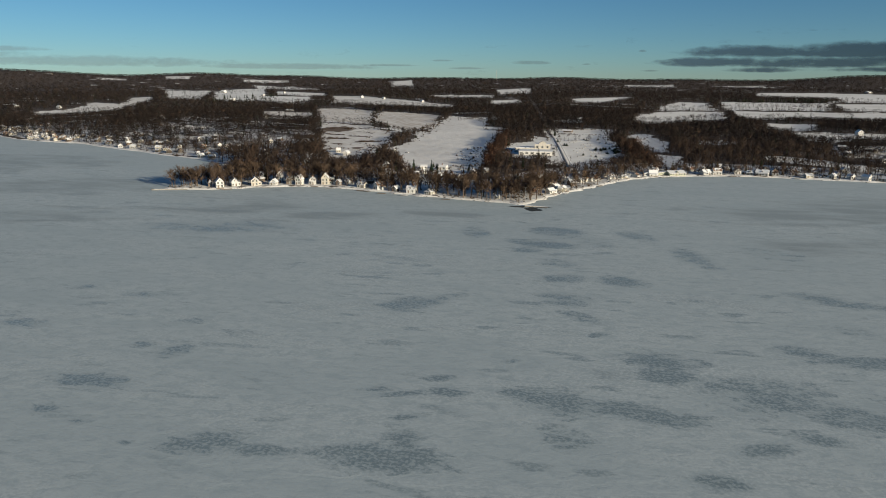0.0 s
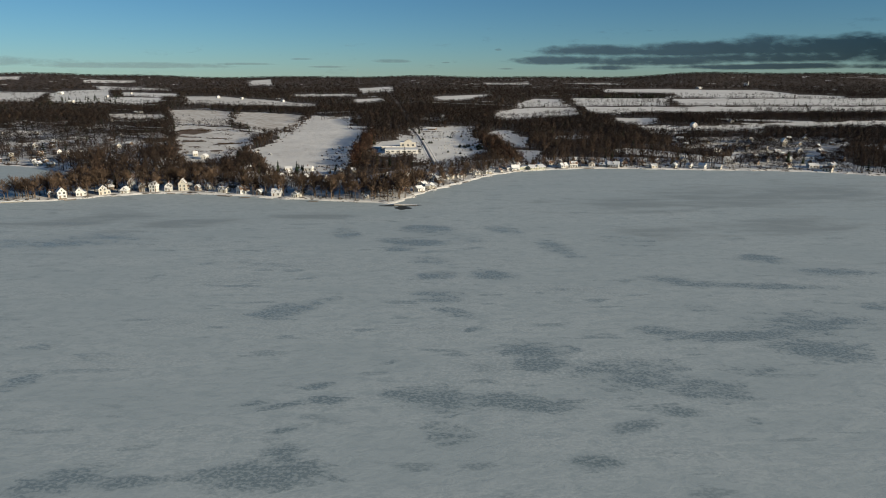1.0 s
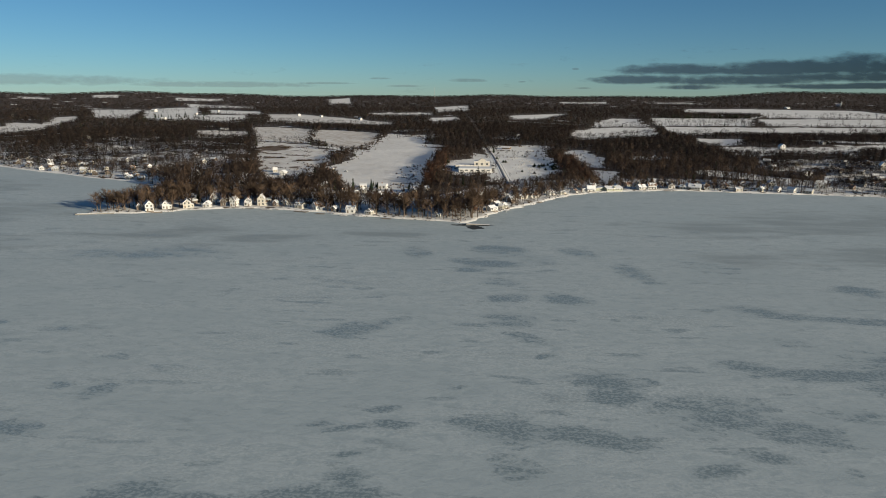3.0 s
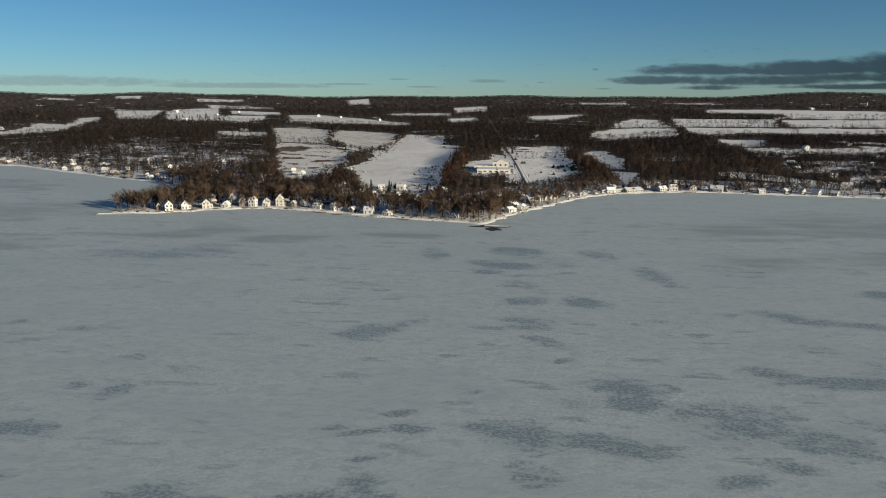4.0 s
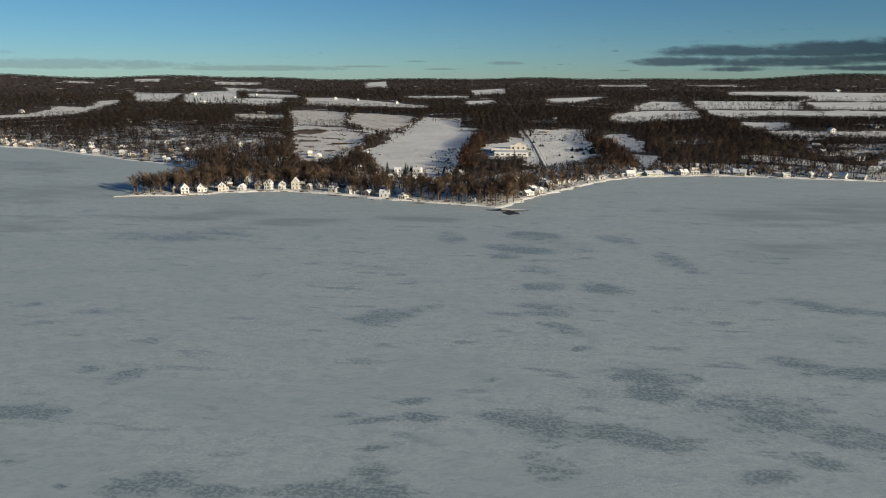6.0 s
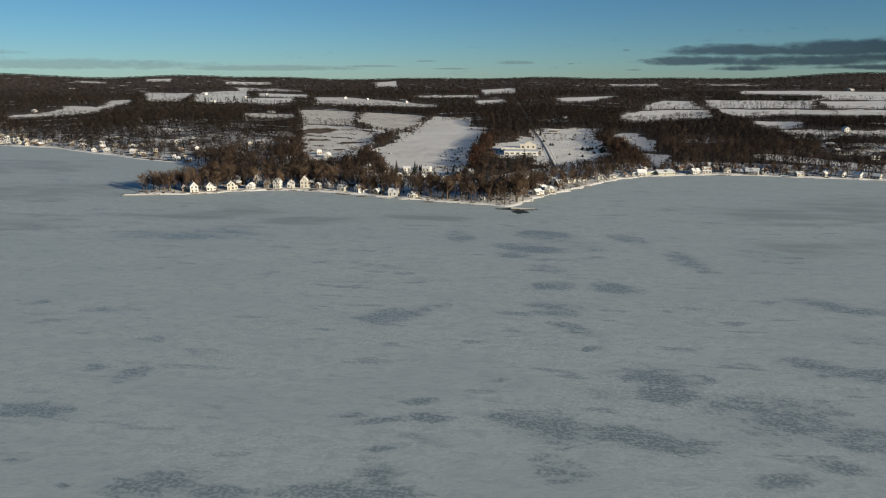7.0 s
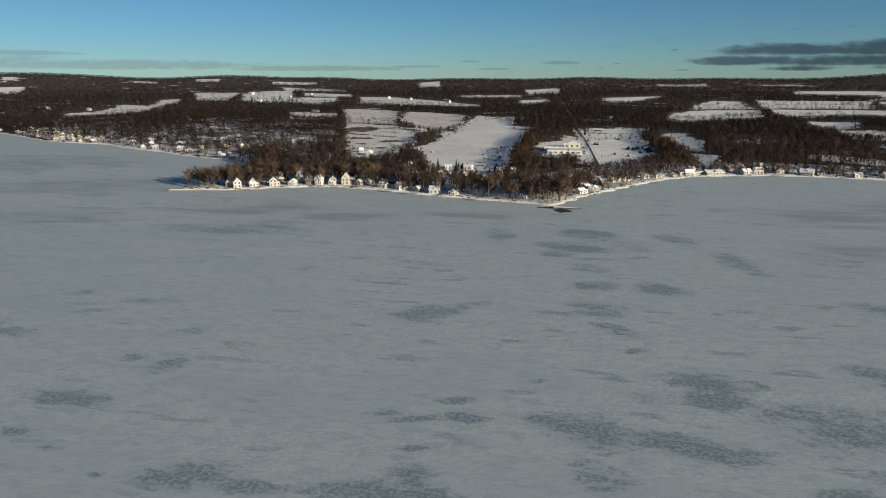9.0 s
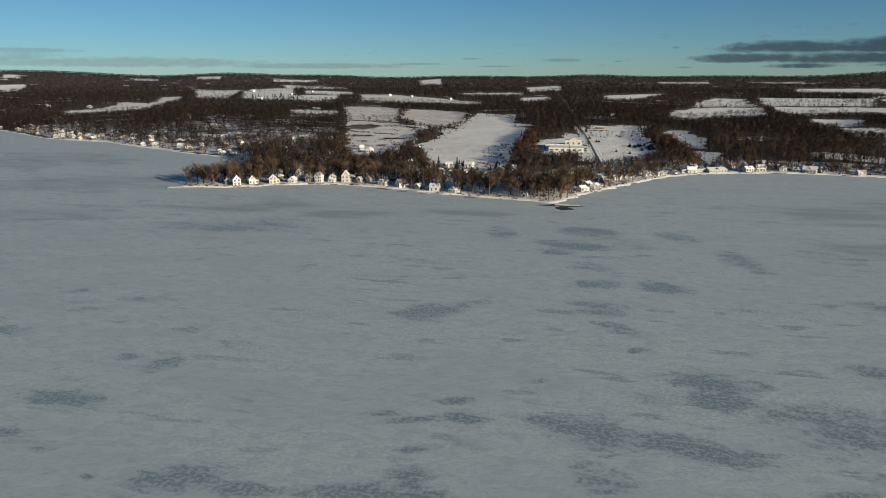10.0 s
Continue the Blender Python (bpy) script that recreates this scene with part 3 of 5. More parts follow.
def bare_tree(seed, limbs, twigs, twig, spread_out=0.32, low=0.22, sides=6):
    """A leafless tree one metre high: its trunk, and its limbs and fine twigs, which fill a rounded crown."""
    rng = np.random.default_rng(seed)
    knots = [np.array([0, 0, -0.03]), np.array([0.006, 0.0, 0.22]), np.array([rng.normal() * 0.02, rng.normal() * 0.02, 0.5]), np.array([rng.normal() * 0.03, rng.normal() * 0.03, 0.88])]
    rad = [0.022, 0.016, 0.010, 0.002]
    trunk = joined([tube(knots[i], knots[i + 1], rad[i], rad[i + 1], sides) for i in range(3)])
    pieces, starts, ways = [], [], []
    heart, squat = np.array([0, 0, 0.48 + 0.5 * low]), np.array([spread_out, spread_out, 0.50 - 0.5 * low])
    for i in range(limbs):
        s = low + (0.66 - low) * (i + rng.random()) / limbs
        k = 1 if s < 0.5 else 2
        base = knots[k] + (knots[k + 1] - knots[k]) * np.clip((s - knots[k][2]) / (knots[k + 1][2] - knots[k][2]), 0, 1)
        an = i * 2.4 + rng.random()
        up = -0.35 + 1.45 * (i + rng.random()) / limbs
        out = np.array([math.cos(an) * math.cos(up), math.sin(an) * math.cos(up), math.sin(up)])
        tip = heart + out * squat * rng.uniform(0.72, 1.0)
        mid = (base + tip) / 2 + np.array([0, 0, 0.03]) + rng.normal(size=3) * 0.015
        pieces += [tube(base, mid, 0.006, 0.0035, 3), tube(mid, tip, 0.0035, 0.001, 3)]
        n = twigs // limbs
        f = rng.uniform(0.3, 1.0, n)[:, None]
        p = np.where(f < 0.5, base + (mid - base) * f * 2, mid + (tip - mid) * (f * 2 - 1)) + rng.normal(size=(n, 3)) * 0.012
        starts.append(p)
        ways.append(unit(unit(p - (0, 0, 0.38)) * 0.6 + rng.normal(size=(n, 3)) * 0.5 + (0, 0, 0.28)))
    p, w = np.vstack(starts), np.vstack(ways)
    pieces.append(slivers(p, w, rng.uniform(0.06, 0.16, len(p)), rng.uniform(0.6, 1.2, len(p)) * twig, rng))
    # second order: short twigs off the first
    q = p + w * rng.uniform(0.03, 0.11, len(p))[:, None]
    pieces.append(slivers(q, unit(w + rng.normal(size=w.shape) * 0.7), rng.uniform(0.04, 0.11, len(p)), rng.uniform(0.5, 1.0, len(p)) * twig, rng))
    return trunk, joined(pieces)


def far_tree(seed, n, width, spread_out, low=0.2, stem=0.02):
    """A leafless tree of fewer, broader strokes, one metre high."""
    rng = np.random.default_rng(seed)
    out = unit(rng.normal(size=(n, 3)) + (0, 0, 0.25))
    heart, squat = np.array([0, 0, (1 + low) / 2]), np.array([spread_out * 0.62, spread_out * 0.62, (1 - low) / 2])
    start = heart + out * squat * (rng.uniform(0.1, 0.75, n) ** 0.6)[:, None]
    way = unit(out * (1, 1, 0.8) + rng.normal(size=(n, 3)) * 0.45 + (0, 0, 0.35))
    length = np.clip(rng.uniform(0.14, 0.34, n), 0.05, (1.02 - start[:, 2]) / np.maximum(way[:, 2], 0.2))
    crown = slivers(start, way, length, rng.uniform(0.6, 1.3, n) * width, rng)
    return joined([tube(np.array([0, 0, -0.04]), np.array([0, 0, 0.7]), stem, 0.004, 3), crown])


def fir_tree(seed, layers=9, points=9):
    """A spruce one metre high: whorls of drooping ragged boughs."""
    rng = np.random.default_rng(seed)
    pieces = []
    for k in range(layers):
        z = 0.10 + 0.86 * k / layers
        rad = 0.20 * (1 - k / layers) ** 0.85 + 0.015
        for i in range(points):
            an = (i + rng.random() * 0.7) * 6.283 / points + k
            r = rad * rng.uniform(0.75, 1.2)
            out = np.array([math.cos(an), math.sin(an), 0])
            side = np.array([-math.sin(an), math.cos(an), 0]) * r * 0.42
            a, b = np.array([0, 0, z + 0.11 * (1 - k / layers) + 0.035]), out * r + (0, 0, z - 0.03)
            m = out * r * 0.6 + (0, 0, z + 0.015)
            pieces.append((np.array([a, m + side, b, m - side]), np.array([[0, 1, 2], [0, 2, 3]])))
    return tube(np.array([0, 0, -0.03]), np.array([0, 0, 0.98]), 0.016, 0.002, 5), joined(pieces)


def bush(seed, n=10):
    rng = np.random.default_rng(seed)
    start = rng.normal(size=(n, 3)) * (0.22, 0.22, 0.02)
    way = unit(rng.normal(size=(n, 3)) * (0.6, 0.6, 0.25) + (0, 0, 0.9))
    return slivers(start, way, rng.uniform(0.6, 1.05, n), rng.uniform(0.10, 0.2, n), rng)


def jittered(x0, x1, y0, y1, cell, rng):
    gx, gy = np.meshgrid(np.arange(x0, x1, cell), np.arange(y0, y1, cell))
    n = gx.size
    return gx.ravel() + rng.uniform(0, cell, n), gy.ravel() + rng.uniform(0, cell, n)


def outward(v):
    """For each vertex of a tree one metre high, the way out of its crown."""
    return unit((v - (0, 0, 0.45)) * (1.5, 1.5, 1) + (0, 0, 0.12))


def scattered(name, protos, x, y, tall, mat, label, category, rng, wide=1.0):
    """Many small plants in one mesh: each is one of the models, turned and sized."""
    z = ground_height(x, y)
    vs, fs, tones, outs, k = [], [], [], [], 0
    kind = rng.integers(0, len(protos), len(x))
    for i, (pv, pf) in enumerate(protos):
        s = np.where(kind == i)[0]
        if not len(s):
            continue
        a = rng.uniform(0, 6.283, len(s))
        h = tall[s]
        w = h * wide * rng.uniform(0.85, 1.2, len(s))
        c, sn = np.cos(a)[:, None], np.sin(a)[:, None]
        v = np.stack([x[s][:, None] + w[:, None] * (pv[:, 0] * c - pv[:, 1] * sn), y[s][:, None] + w[:, None] * (pv[:, 0] * sn + pv[:, 1] * c), z[s][:, None] + h[:, None] * pv[:, 2]], -1)
        vs.append(v.reshape(-1, 3))
        o = outward(pv)
        outs.append(np.stack([o[:, 0] * c - o[:, 1] * sn, o[:, 0] * sn + o[:, 1] * c, o[:, 2] + 0 * c], -1).reshape(-1, 3))
        fs.append((pf[None] + (np.arange(len(s)) * len(pv))[:, None, None] + k).reshape(-1, 3))
        tones.append(np.repeat(rng.random(len(s)), len(pv)))
        k += len(s) * len(pv)
    ob = new(name, mesh_np(name, np.vstack(vs), np.vstack(fs), mat))
    ob.data.attributes.new("tone", "FLOAT", "POINT").data.foreach_set("value", np.concatenate(tones).astype(np.float32))
    ob.data.attributes.new("crown", "FLOAT_VECTOR", "POINT").data.foreach_set("vector", np.vstack(outs).astype(np.float32).ravel())
    return tagged(ob, label, category, kind="stuff")


def crown_normal(n, l, b, share):
    """Twigs take the light as the rounded mass of the crown does, with some scatter of their own."""
    at = n.new("ShaderNodeAttribute")
    at.attribute_name = "crown"
    own = n.new("ShaderNodeNewGeometry").outputs["Normal"]
    m = n.new("ShaderNodeMix")
    m.data_type = "VECTOR"
    m.inputs["Factor"].default_value = share
    l.new(own, m.inputs[4])
    l.new(at.outputs["Vector"], m.inputs[5])
    k = n.new("ShaderNodeVectorMath")
    k.operation = "NORMALIZE"
    l.new(m.outputs[1], k.inputs[0])
    l.new(k.outputs[0], b.inputs["Normal"])


def crown_material(name, dark, light, extra):
    """Bare twigs seen from afar: a tone for each tree, and a drift of tone over the wood."""
    m, n, l, b = material(name, 0.95)
    at = n.new("ShaderNodeAttribute")
    at.attribute_name = "tone"
    co = n.new("ShaderNodeTexCoord").outputs["Object"]
    drift = noise_node(n, l, co, 0.006, 3)
    f = calc(n, l, "ADD", calc(n, l, "MULTIPLY", at.outputs["Fac"], 0.7), calc(n, l, "MULTIPLY", drift, 0.5))
    c = mixed(n, l, spread(n, l, f, 0.15, 1.0), dark, light)
    l.new(mixed(n, l, spread(n, l, at.outputs["Fac"], 0.86, 0.9), c, extra), b.inputs["Base Color"])
    b.inputs["Specular IOR Level"].default_value = 0.05
    crown_normal(n, l, b, 0.75)
    return m


def twig_material(name, dark, light):
    """Bare twigs of a tree near by: a tone for each tree."""
    m, n, l, b = material(name, 0.95)
    pick = n.new("ShaderNodeObjectInfo").outputs["Random"]
    bits = n.new("ShaderNodeNewGeometry").outputs["Random Per Island"]
    f = calc(n, l, "ADD", calc(n, l, "MULTIPLY", pick, 0.75), calc(n, l, "MULTIPLY", bits, 0.25))
    l.new(mixed(n, l, spread(n, l, f, 0.1, 0.9), dark, light), b.inputs["Base Color"])
    b.inputs["Specular IOR Level"].default_value = 0.05
    crown_normal(n, l, b, 0.65)
    return m


M_TWIG = twig_material("bare_twigs", (0.050, 0.037, 0.029), (0.185, 0.130, 0.088))
M_FIR = twig_material("fir_needles", (0.0156, 0.0260, 0.0182), (0.0455, 0.0546, 0.0338))
M_CROWN = crown_material("bare_woodland", (0.0259, 0.0216, 0.0197), (0.0500, 0.0404, 0.0351), (0.0818, 0.0567, 0.0434))
M_CROWN_NEAR = crown_material("bare_shore_woodland", (0.045, 0.035, 0.030), (0.100, 0.075, 0.059), (0.135, 0.092, 0.066))
M_NEEDLE = crown_material("conifer_woodland", (0.0156, 0.0234, 0.0156), (0.0416, 0.0520, 0.0312), (0.0390, 0.0520, 0.0260))
M_RUSSET = crown_material("russet_hedge_trees", (0.0600, 0.0345, 0.0255), (0.1275, 0.0705, 0.0480), (0.1650, 0.0900, 0.0600))
M_SCRUB = crown_material("dry_scrub", (0.05, 0.036, 0.025), (0.11, 0.078, 0.05), (0.13, 0.095, 0.06))

# ---------------------------------------------------------------- houses: where they stand
HOUSES_WEST = [
    (-175, 546, 5.6, 6.7, 'd'), (-166, 541, 10.2, 10.4, 'w'), (-155, 548, 8.0, 8.3, 'w'), (-139, 551, 9.6, 9.0, 'c'), (-123, 553, 8.4, 6.6, 'w'),
    (-121, 568, 6.8, 12.0, 'w'), (-112, 559, 7.2, 8.3, 'd'), (-102, 556, 8.0, 10.2, 'w'), (-91, 556, 7.8, 8.2, 'w'), (-80, 557, 10.2, 12.0, 'c'),
    (-68, 551, 6.0, 6.5, 'b'), (-60, 556, 7.2, 6.8, 'w'), (-126, 600, 6.6, 9.2, 'w'), (-47, 538, 12.6, 6.3, 'c'), (-33, 526, 9.0, 7.7, 'w'),
    (-19, 516, 7.2, 5.5, 'd'), (-6, 511, 11.8, 7.2, 'w'), (9, 502, 8.0, 5.8, 'c'), (-95, 580, 7.0, 9.5, 'w'), (-60, 580, 8.0, 9.0, 'c'), (-140, 585, 7.0, 9.0, 'w'),
]
HOUSES_EAST = [
    (59, 483, 3.7, 3.7, 'c'), (74, 509, 4.3, 4.7, 'w'), (94, 517, 3.9, 4.8, 'r'), (84, 525, 4.0, 4.0, 'b'),
    (105, 507, 7.3, 5.6, 'w'), (118, 515, 6.2, 5.3, 'c'), (128, 574, 14.7, 4.4, 'w'), (145, 566, 8.8, 4.9, 'c'),
    (158, 573, 6.9, 4.5, 'w'), (178, 586, 6.1, 4.6, 'w'), (190, 590, 6.2, 4.1, 'c'), (204, 598, 5.8, 4.2, 'w'),
    (223, 605, 9.1, 7.0, 'S'), (246, 605, 19.6, 5.4, 'g'), (277, 611, 9.5, 6.2, 'w'), (288, 611, 9.6, 7.9, 'w'),
    (310, 618, 7.5, 6.9, 'w'), (320, 611, 6.9, 5.2, 'c'), (329, 596, 13.1, 7.4, 'w'), (355, 617, 8.3, 6.5, 'w'),
    (366, 578, 8.0, 5.1, 'c'),
]
HOUSES_FAR_EAST = [
    (386, 586, 6.4, 5.3, 'c'), (401, 582, 6.5, 5.3, 'w'), (411, 575, 7.1, 5.9, 'w'), (424, 567, 11.2, 4.7, 'c'),
    (458, 598, 12.6, 8.2, 'w'), (507, 604, 7.9, 5.3, 'w'), (523, 605, 7.3, 4.7, 'w'), (531, 598, 9.3, 5.3, 'c'),
    (521, 551, 13.9, 5.1, 'w'), (540, 546, 9.0, 5.8, 'c'), (517, 491, 11.9, 5.4, 'c'), (557, 640, 9.9, 5.0, 'w'),
    (548, 648, 7.8, 5.0, 'c'), (531, 804, 11.3, 7.2, 'w'), (632, 726, 8.0, 10.4, 'c'), (622, 778, 10.0, 5.8, 'w'),
    (562, 707, 9.0, 5.3, 'w'), (576, 692, 9.0, 6.0, 'c'), (557, 782, 11.2, 4.8, 'c'), (510, 692, 11.5, 4.3, 'w'),
    (597, 778, 9.8, 4.9, 'c'), (604, 666, 9.0, 5.3, 'w'), (675, 990, 12.0, 9.0, 'w'), (700, 862, 13.0, 5.6, 'w'),
    (798, 1062, 13.3, 5.5, 'w'), (1769, 2610, 52.6, 10.5, 'w'),
]
HOUSES_INLAND = [
    (149, 778, 13.3, 9.3, 'Y'), (237, 1034, 17.4, 4.3, 'b'), (314, 1281, 11.0, 5.5, 'w'), (25, 640, 10.7, 5.3, 'w'),
    (6, 649, 9.2, 3.8, 'w'), (-81, 758, 10.2, 5.7, 'w'), (-93, 785, 6.6, 5.9, 'c'), (-166, 2190, 22.0, 11.0, 'w'),
    (-94, 2104, 15.8, 8.8, 'w'), (21, 1918, 17.6, 9.6, 'w'), (-282, 1544, 26.2, 6.5, 'w'), (-703, 2572, 31.1, 13.3, 'w'),
    (-528, 2008, 27.7, 10.4, 'w'), (-503, 2306, 19.7, 9.8, 'w'), (-476, 2547, 17.3, 8.6, 'w'), (-28, 791, 5.3, 3.3, 'w'),
    (-854, 1672, 21.9, 9.4, 'w'), (-1038, 2260, 10.4, 8.3, 'w'), (-301, 933, 13.1, 6.5, 'w'), (-490, 1328, 16.5, 8.3, 'w'),
]
rng = np.random.default_rng(5)


def ashore(h):
    """A lakeside house keeps its yard between itself and the ice."""
    px, py = h[:2]
    for _ in range(4):
        py += max(0.0, 8.5 - float(inland(np.array([px]), np.array([py]))[0]))
    return (px, py, *h[2:], True)


HOUSES = [ashore(h) for h in HOUSES_WEST + HOUSES_EAST] + [(*ashore(h)[:5], False) for h in HOUSES_FAR_EAST] + [(*h, False) for h in HOUSES_INLAND]


def fill_village(poly, count, apart, near_shore, limit):
    """Adds cottages at random inside a stretch of land, never too near one another."""
    lo, hi, made = poly.min(0), poly.max(0), 0
    for _ in range(6000):
        if made == count:
            break
        px, py = rng.uniform(lo, hi)
        if not inside(np.array([px]), np.array([py]), poly)[0]:
            continue
        d = float(inland(np.array([px]), np.array([py]))[0])
        if d < 9 or d > limit or rng.random() > math.exp(-d / near_shore) or min(math.hypot(px - h[0], py - h[1]) for h in HOUSES) < apart:
            continue
        HOUSES.append((px, py, rng.uniform(5.2, 9.0), rng.uniform(3.9, 5.8), "wcdcwbdc"[rng.integers(0, 8)], False))
        made += 1


fill_village(VILLAGE_WEST, 90, 9.2, 42, 400)
fill_village(np.array([(-160, 570), (-40, 560), (10, 520), (60, 500), (140, 560), (60, 640), (-60, 690), (-150, 700)], float), 34, 11, 90, 150)
fill_village(UPLAND, 10, 20, 900, 900)
fill_village(np.array([(96, 505), (150, 560), (240, 625), (420, 590), (440, 625), (240, 668), (110, 585)], float), 26, 9.5, 60, 60)
fill_village(VILLAGE_EAST, 22, 17, 300, 400)
fill_village(np.array([(-1050, 1420), (-731, 1133), (-640, 1200), (-900, 1560)], float), 11, 17, 60, 200)
fill_village(np.array([(540, 505), (700, 420), (760, 470), (560, 600)], float), 6, 17, 80, 120)
for _ in range(12):
    a, far = math.radians(rng.uniform(-35, 47)), rng.uniform(1750, 4300)
    if not openness(np.array([far * math.sin(a)]), np.array([far * math.cos(a)]))[0]:
        HOUSES.append((far * math.sin(a), far * math.cos(a), rng.uniform(9, 16), rng.uniform(5.5, 8.5), "wcc"[rng.integers(0, 3)], False))
HOUSE_XY = np.array([(h[0], h[1]) for h in HOUSES])


def clear_of_houses(x, y, gap):
    ok = np.ones(len(x), bool)
    for hx, hy in HOUSE_XY:
        ok &= np.hypot(x - hx, y - hy) > gap
    return ok


# ---------------------------------------------------------------- woods
def wooded(x, y, rng, near):
    d = inland(x, y)
    keep = (d > near) & ~openness(x, y) & (line_distance(x, y, ROAD) > np.where(np.hypot(x, y) > 1000, 3.2, 4.4))
    glade = (np.sin(x * 0.021 + 2 * np.sin(y * 0.011)) * np.sin(y * 0.017 + 1.5 * np.sin(x * 0.013)) > np.where(np.hypot(x, y) > 1500, 0.93, 0.76)) & (d > 45)
    keep &= ~glade | (rng.random(len(x)) < 0.15)
    vil = inside(x, y, VILLAGE_WEST)
    keep &= (d > 140) | (rng.random(len(x)) < np.where(x < 15, 0.97, 0.84))
    keep &= ~thinned(x, y) | (rng.random(len(x)) < 0.22)
    keep &= ~((x > -70) & (x < 110) & (y < 645)) | (rng.random(len(x)) < 0.68)
    return keep & (~vil | (rng.random(len(x)) < np.where(cleared(x, y), 0.25, np.where(d < 55, 0.66, 0.97)))), d


def sector(x, y, r0, r1):
    r, b = np.hypot(x, y), np.degrees(np.arctan2(x, y))
    return (r >= r0) & (r < r1) & (b > -38) & (b < 51)


FRONT = 38


def lakefront(x, y, d):
    """The strip of shore where each tree is a thing of its own."""
    return (d < FRONT) & ((y < 600) | (x > 60)) & (x > -215) & (x < 420) & (y < 690)


def sight_capped(x, y, tall, slope=0.125):
    """Caps tree heights below the camera's sightline, so the field behind stays in view."""
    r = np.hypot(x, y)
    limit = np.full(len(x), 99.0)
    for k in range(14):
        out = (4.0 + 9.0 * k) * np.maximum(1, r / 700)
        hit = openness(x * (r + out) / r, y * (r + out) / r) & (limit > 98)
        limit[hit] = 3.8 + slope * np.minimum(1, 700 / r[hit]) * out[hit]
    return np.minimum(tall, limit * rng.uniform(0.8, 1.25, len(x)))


rng = np.random.default_rng(11)
near_models = [bare_tree(s, 6, 96, 0.0175, 0.26 + 0.02 * s, 0.12 + 0.03 * s, sides=3) for s in range(6)]
near_models = [joined([t, c]) for t, c in near_models]
x, y = jittered(-750, 750, 430, 950, 7.2, rng)
keep, d = wooded(x, y, rng, 7)
keep &= ~lakefront(x, y, d)
keep &= sector(x, y, 430, 950) & clear_of_houses(x, y, 6.5)
x, y = x[keep], y[keep]
scattered("near_woods", near_models, x, y, sight_capped(x, y, np.where((x < 15) & (x > -215) & (y < 780), rng.uniform(13, 21, len(x)), np.where(inside(x, y, VILLAGE_WEST), rng.uniform(7.0, 13.0, len(x)), rng.uniform(9, 16, len(x))))), M_CROWN_NEAR, "leafless brown hardwood trees of the woods behind the shore", "woods", rng)

mid_models = [far_tree(20 + s, 38, 0.040, 0.5, 0.16) for s in range(5)]
x, y = jittered(-1300, 1300, 480, 1650, 8.2, rng)
keep, d = wooded(x, y, rng, 6)
keep &= sector(x, y, 950, 1650) & clear_of_houses(x, y, 8)
x, y = x[keep], y[keep]
scattered("middle_woods", mid_models, x, y, sight_capped(x, y, rng.uniform(8.5, 15.0, len(x))), M_CROWN, "dark leafless woods between the snowy fields", "woods", rng)

far_models = [far_tree(40 + s, 17, 0.085, 0.75, 0.12) for s in range(5)]
x, y = jittered(-2200, 2200, 800, 2750, 12.5, rng)
keep, d = wooded(x, y, rng, 6)
keep &= sector(x, y, 1650, 2750) & clear_of_houses(x, y, 17)
x, y = x[keep], y[keep]
scattered("far_woods", far_models, x, y, sight_capped(x, y, rng.uniform(8, 15, len(x))), M_CROWN, "dark leafless woods on the distant slope", "woods", rng)

rim_models = [far_tree(60 + s, 11, 0.19, 1.2, 0.02) for s in range(5)]
x, y = jittered(-3700, 3700, 1600, 4740, 24, rng)
keep, d = wooded(x, y, rng, 6)
keep &= sector(x, y, 2750, 4700) & clear_of_houses(x, y, 26)
x, y = x[keep], y[keep]
scattered("horizon_woods", rim_models, x, y, rng.uniform(7, 14, len(x)), M_CROWN, "dark wooded hills along the horizon", "woods", rng, wide=1.3)

# sparse rows of trees along field edges, and conifers among the woods
rng = np.random.default_rng(12)
fir_models = [joined(list(fir_tree(80 + s, 5, 6))) for s in range(3)]
x, y = jittered(-2000, 2000, 480, 2600, 46, rng)
keep, d = wooded(x, y, rng, 15)
keep &= sector(x, y, 480, 2600) & clear_of_houses(x, y, 7)
x, y = x[keep], y[keep]
scattered("conifers", fir_models, x, y, rng.uniform(7, 14, len(x)), M_NEEDLE, "scattered dark green conifers in the bare woods", "conifers", rng)


for name, x0, x1, y0, y1, count, tall in (("lone_trees", 70, 132, 1230, 1340, 26, 8), ("lone_trees", -960, -600, 2060, 2750, 150, 10), ("lone_trees", -840, -660, 1480, 2000, 60, 8), ("lone_trees", 260, 340, 720, 960, 34, 7), ("lone_trees", -190, -70, 1190, 1600, 24, 6), ("lone_trees", 560, 760, 860, 1040, 26, 8), ("lone_trees", 430, 660, 1180, 1520, 22, 8), ("lone_trees", 100, 135, 660, 720, 10, 7)):
    x, y = rng.uniform(x0, x1, count), rng.uniform(y0, y1, count)
    keep = openness(x, y) & clear_of_houses(x, y, 8)
    if keep.sum() > 2:
        scattered(name, near_models if y1 < 1400 else mid_models, x[keep], y[keep], rng.uniform(0.5, 1.1, keep.sum()) * tall, M_CROWN_NEAR if y1 < 1400 else M_CROWN, "bare trees scattered over a snowy field", "trees", rng)

low = []


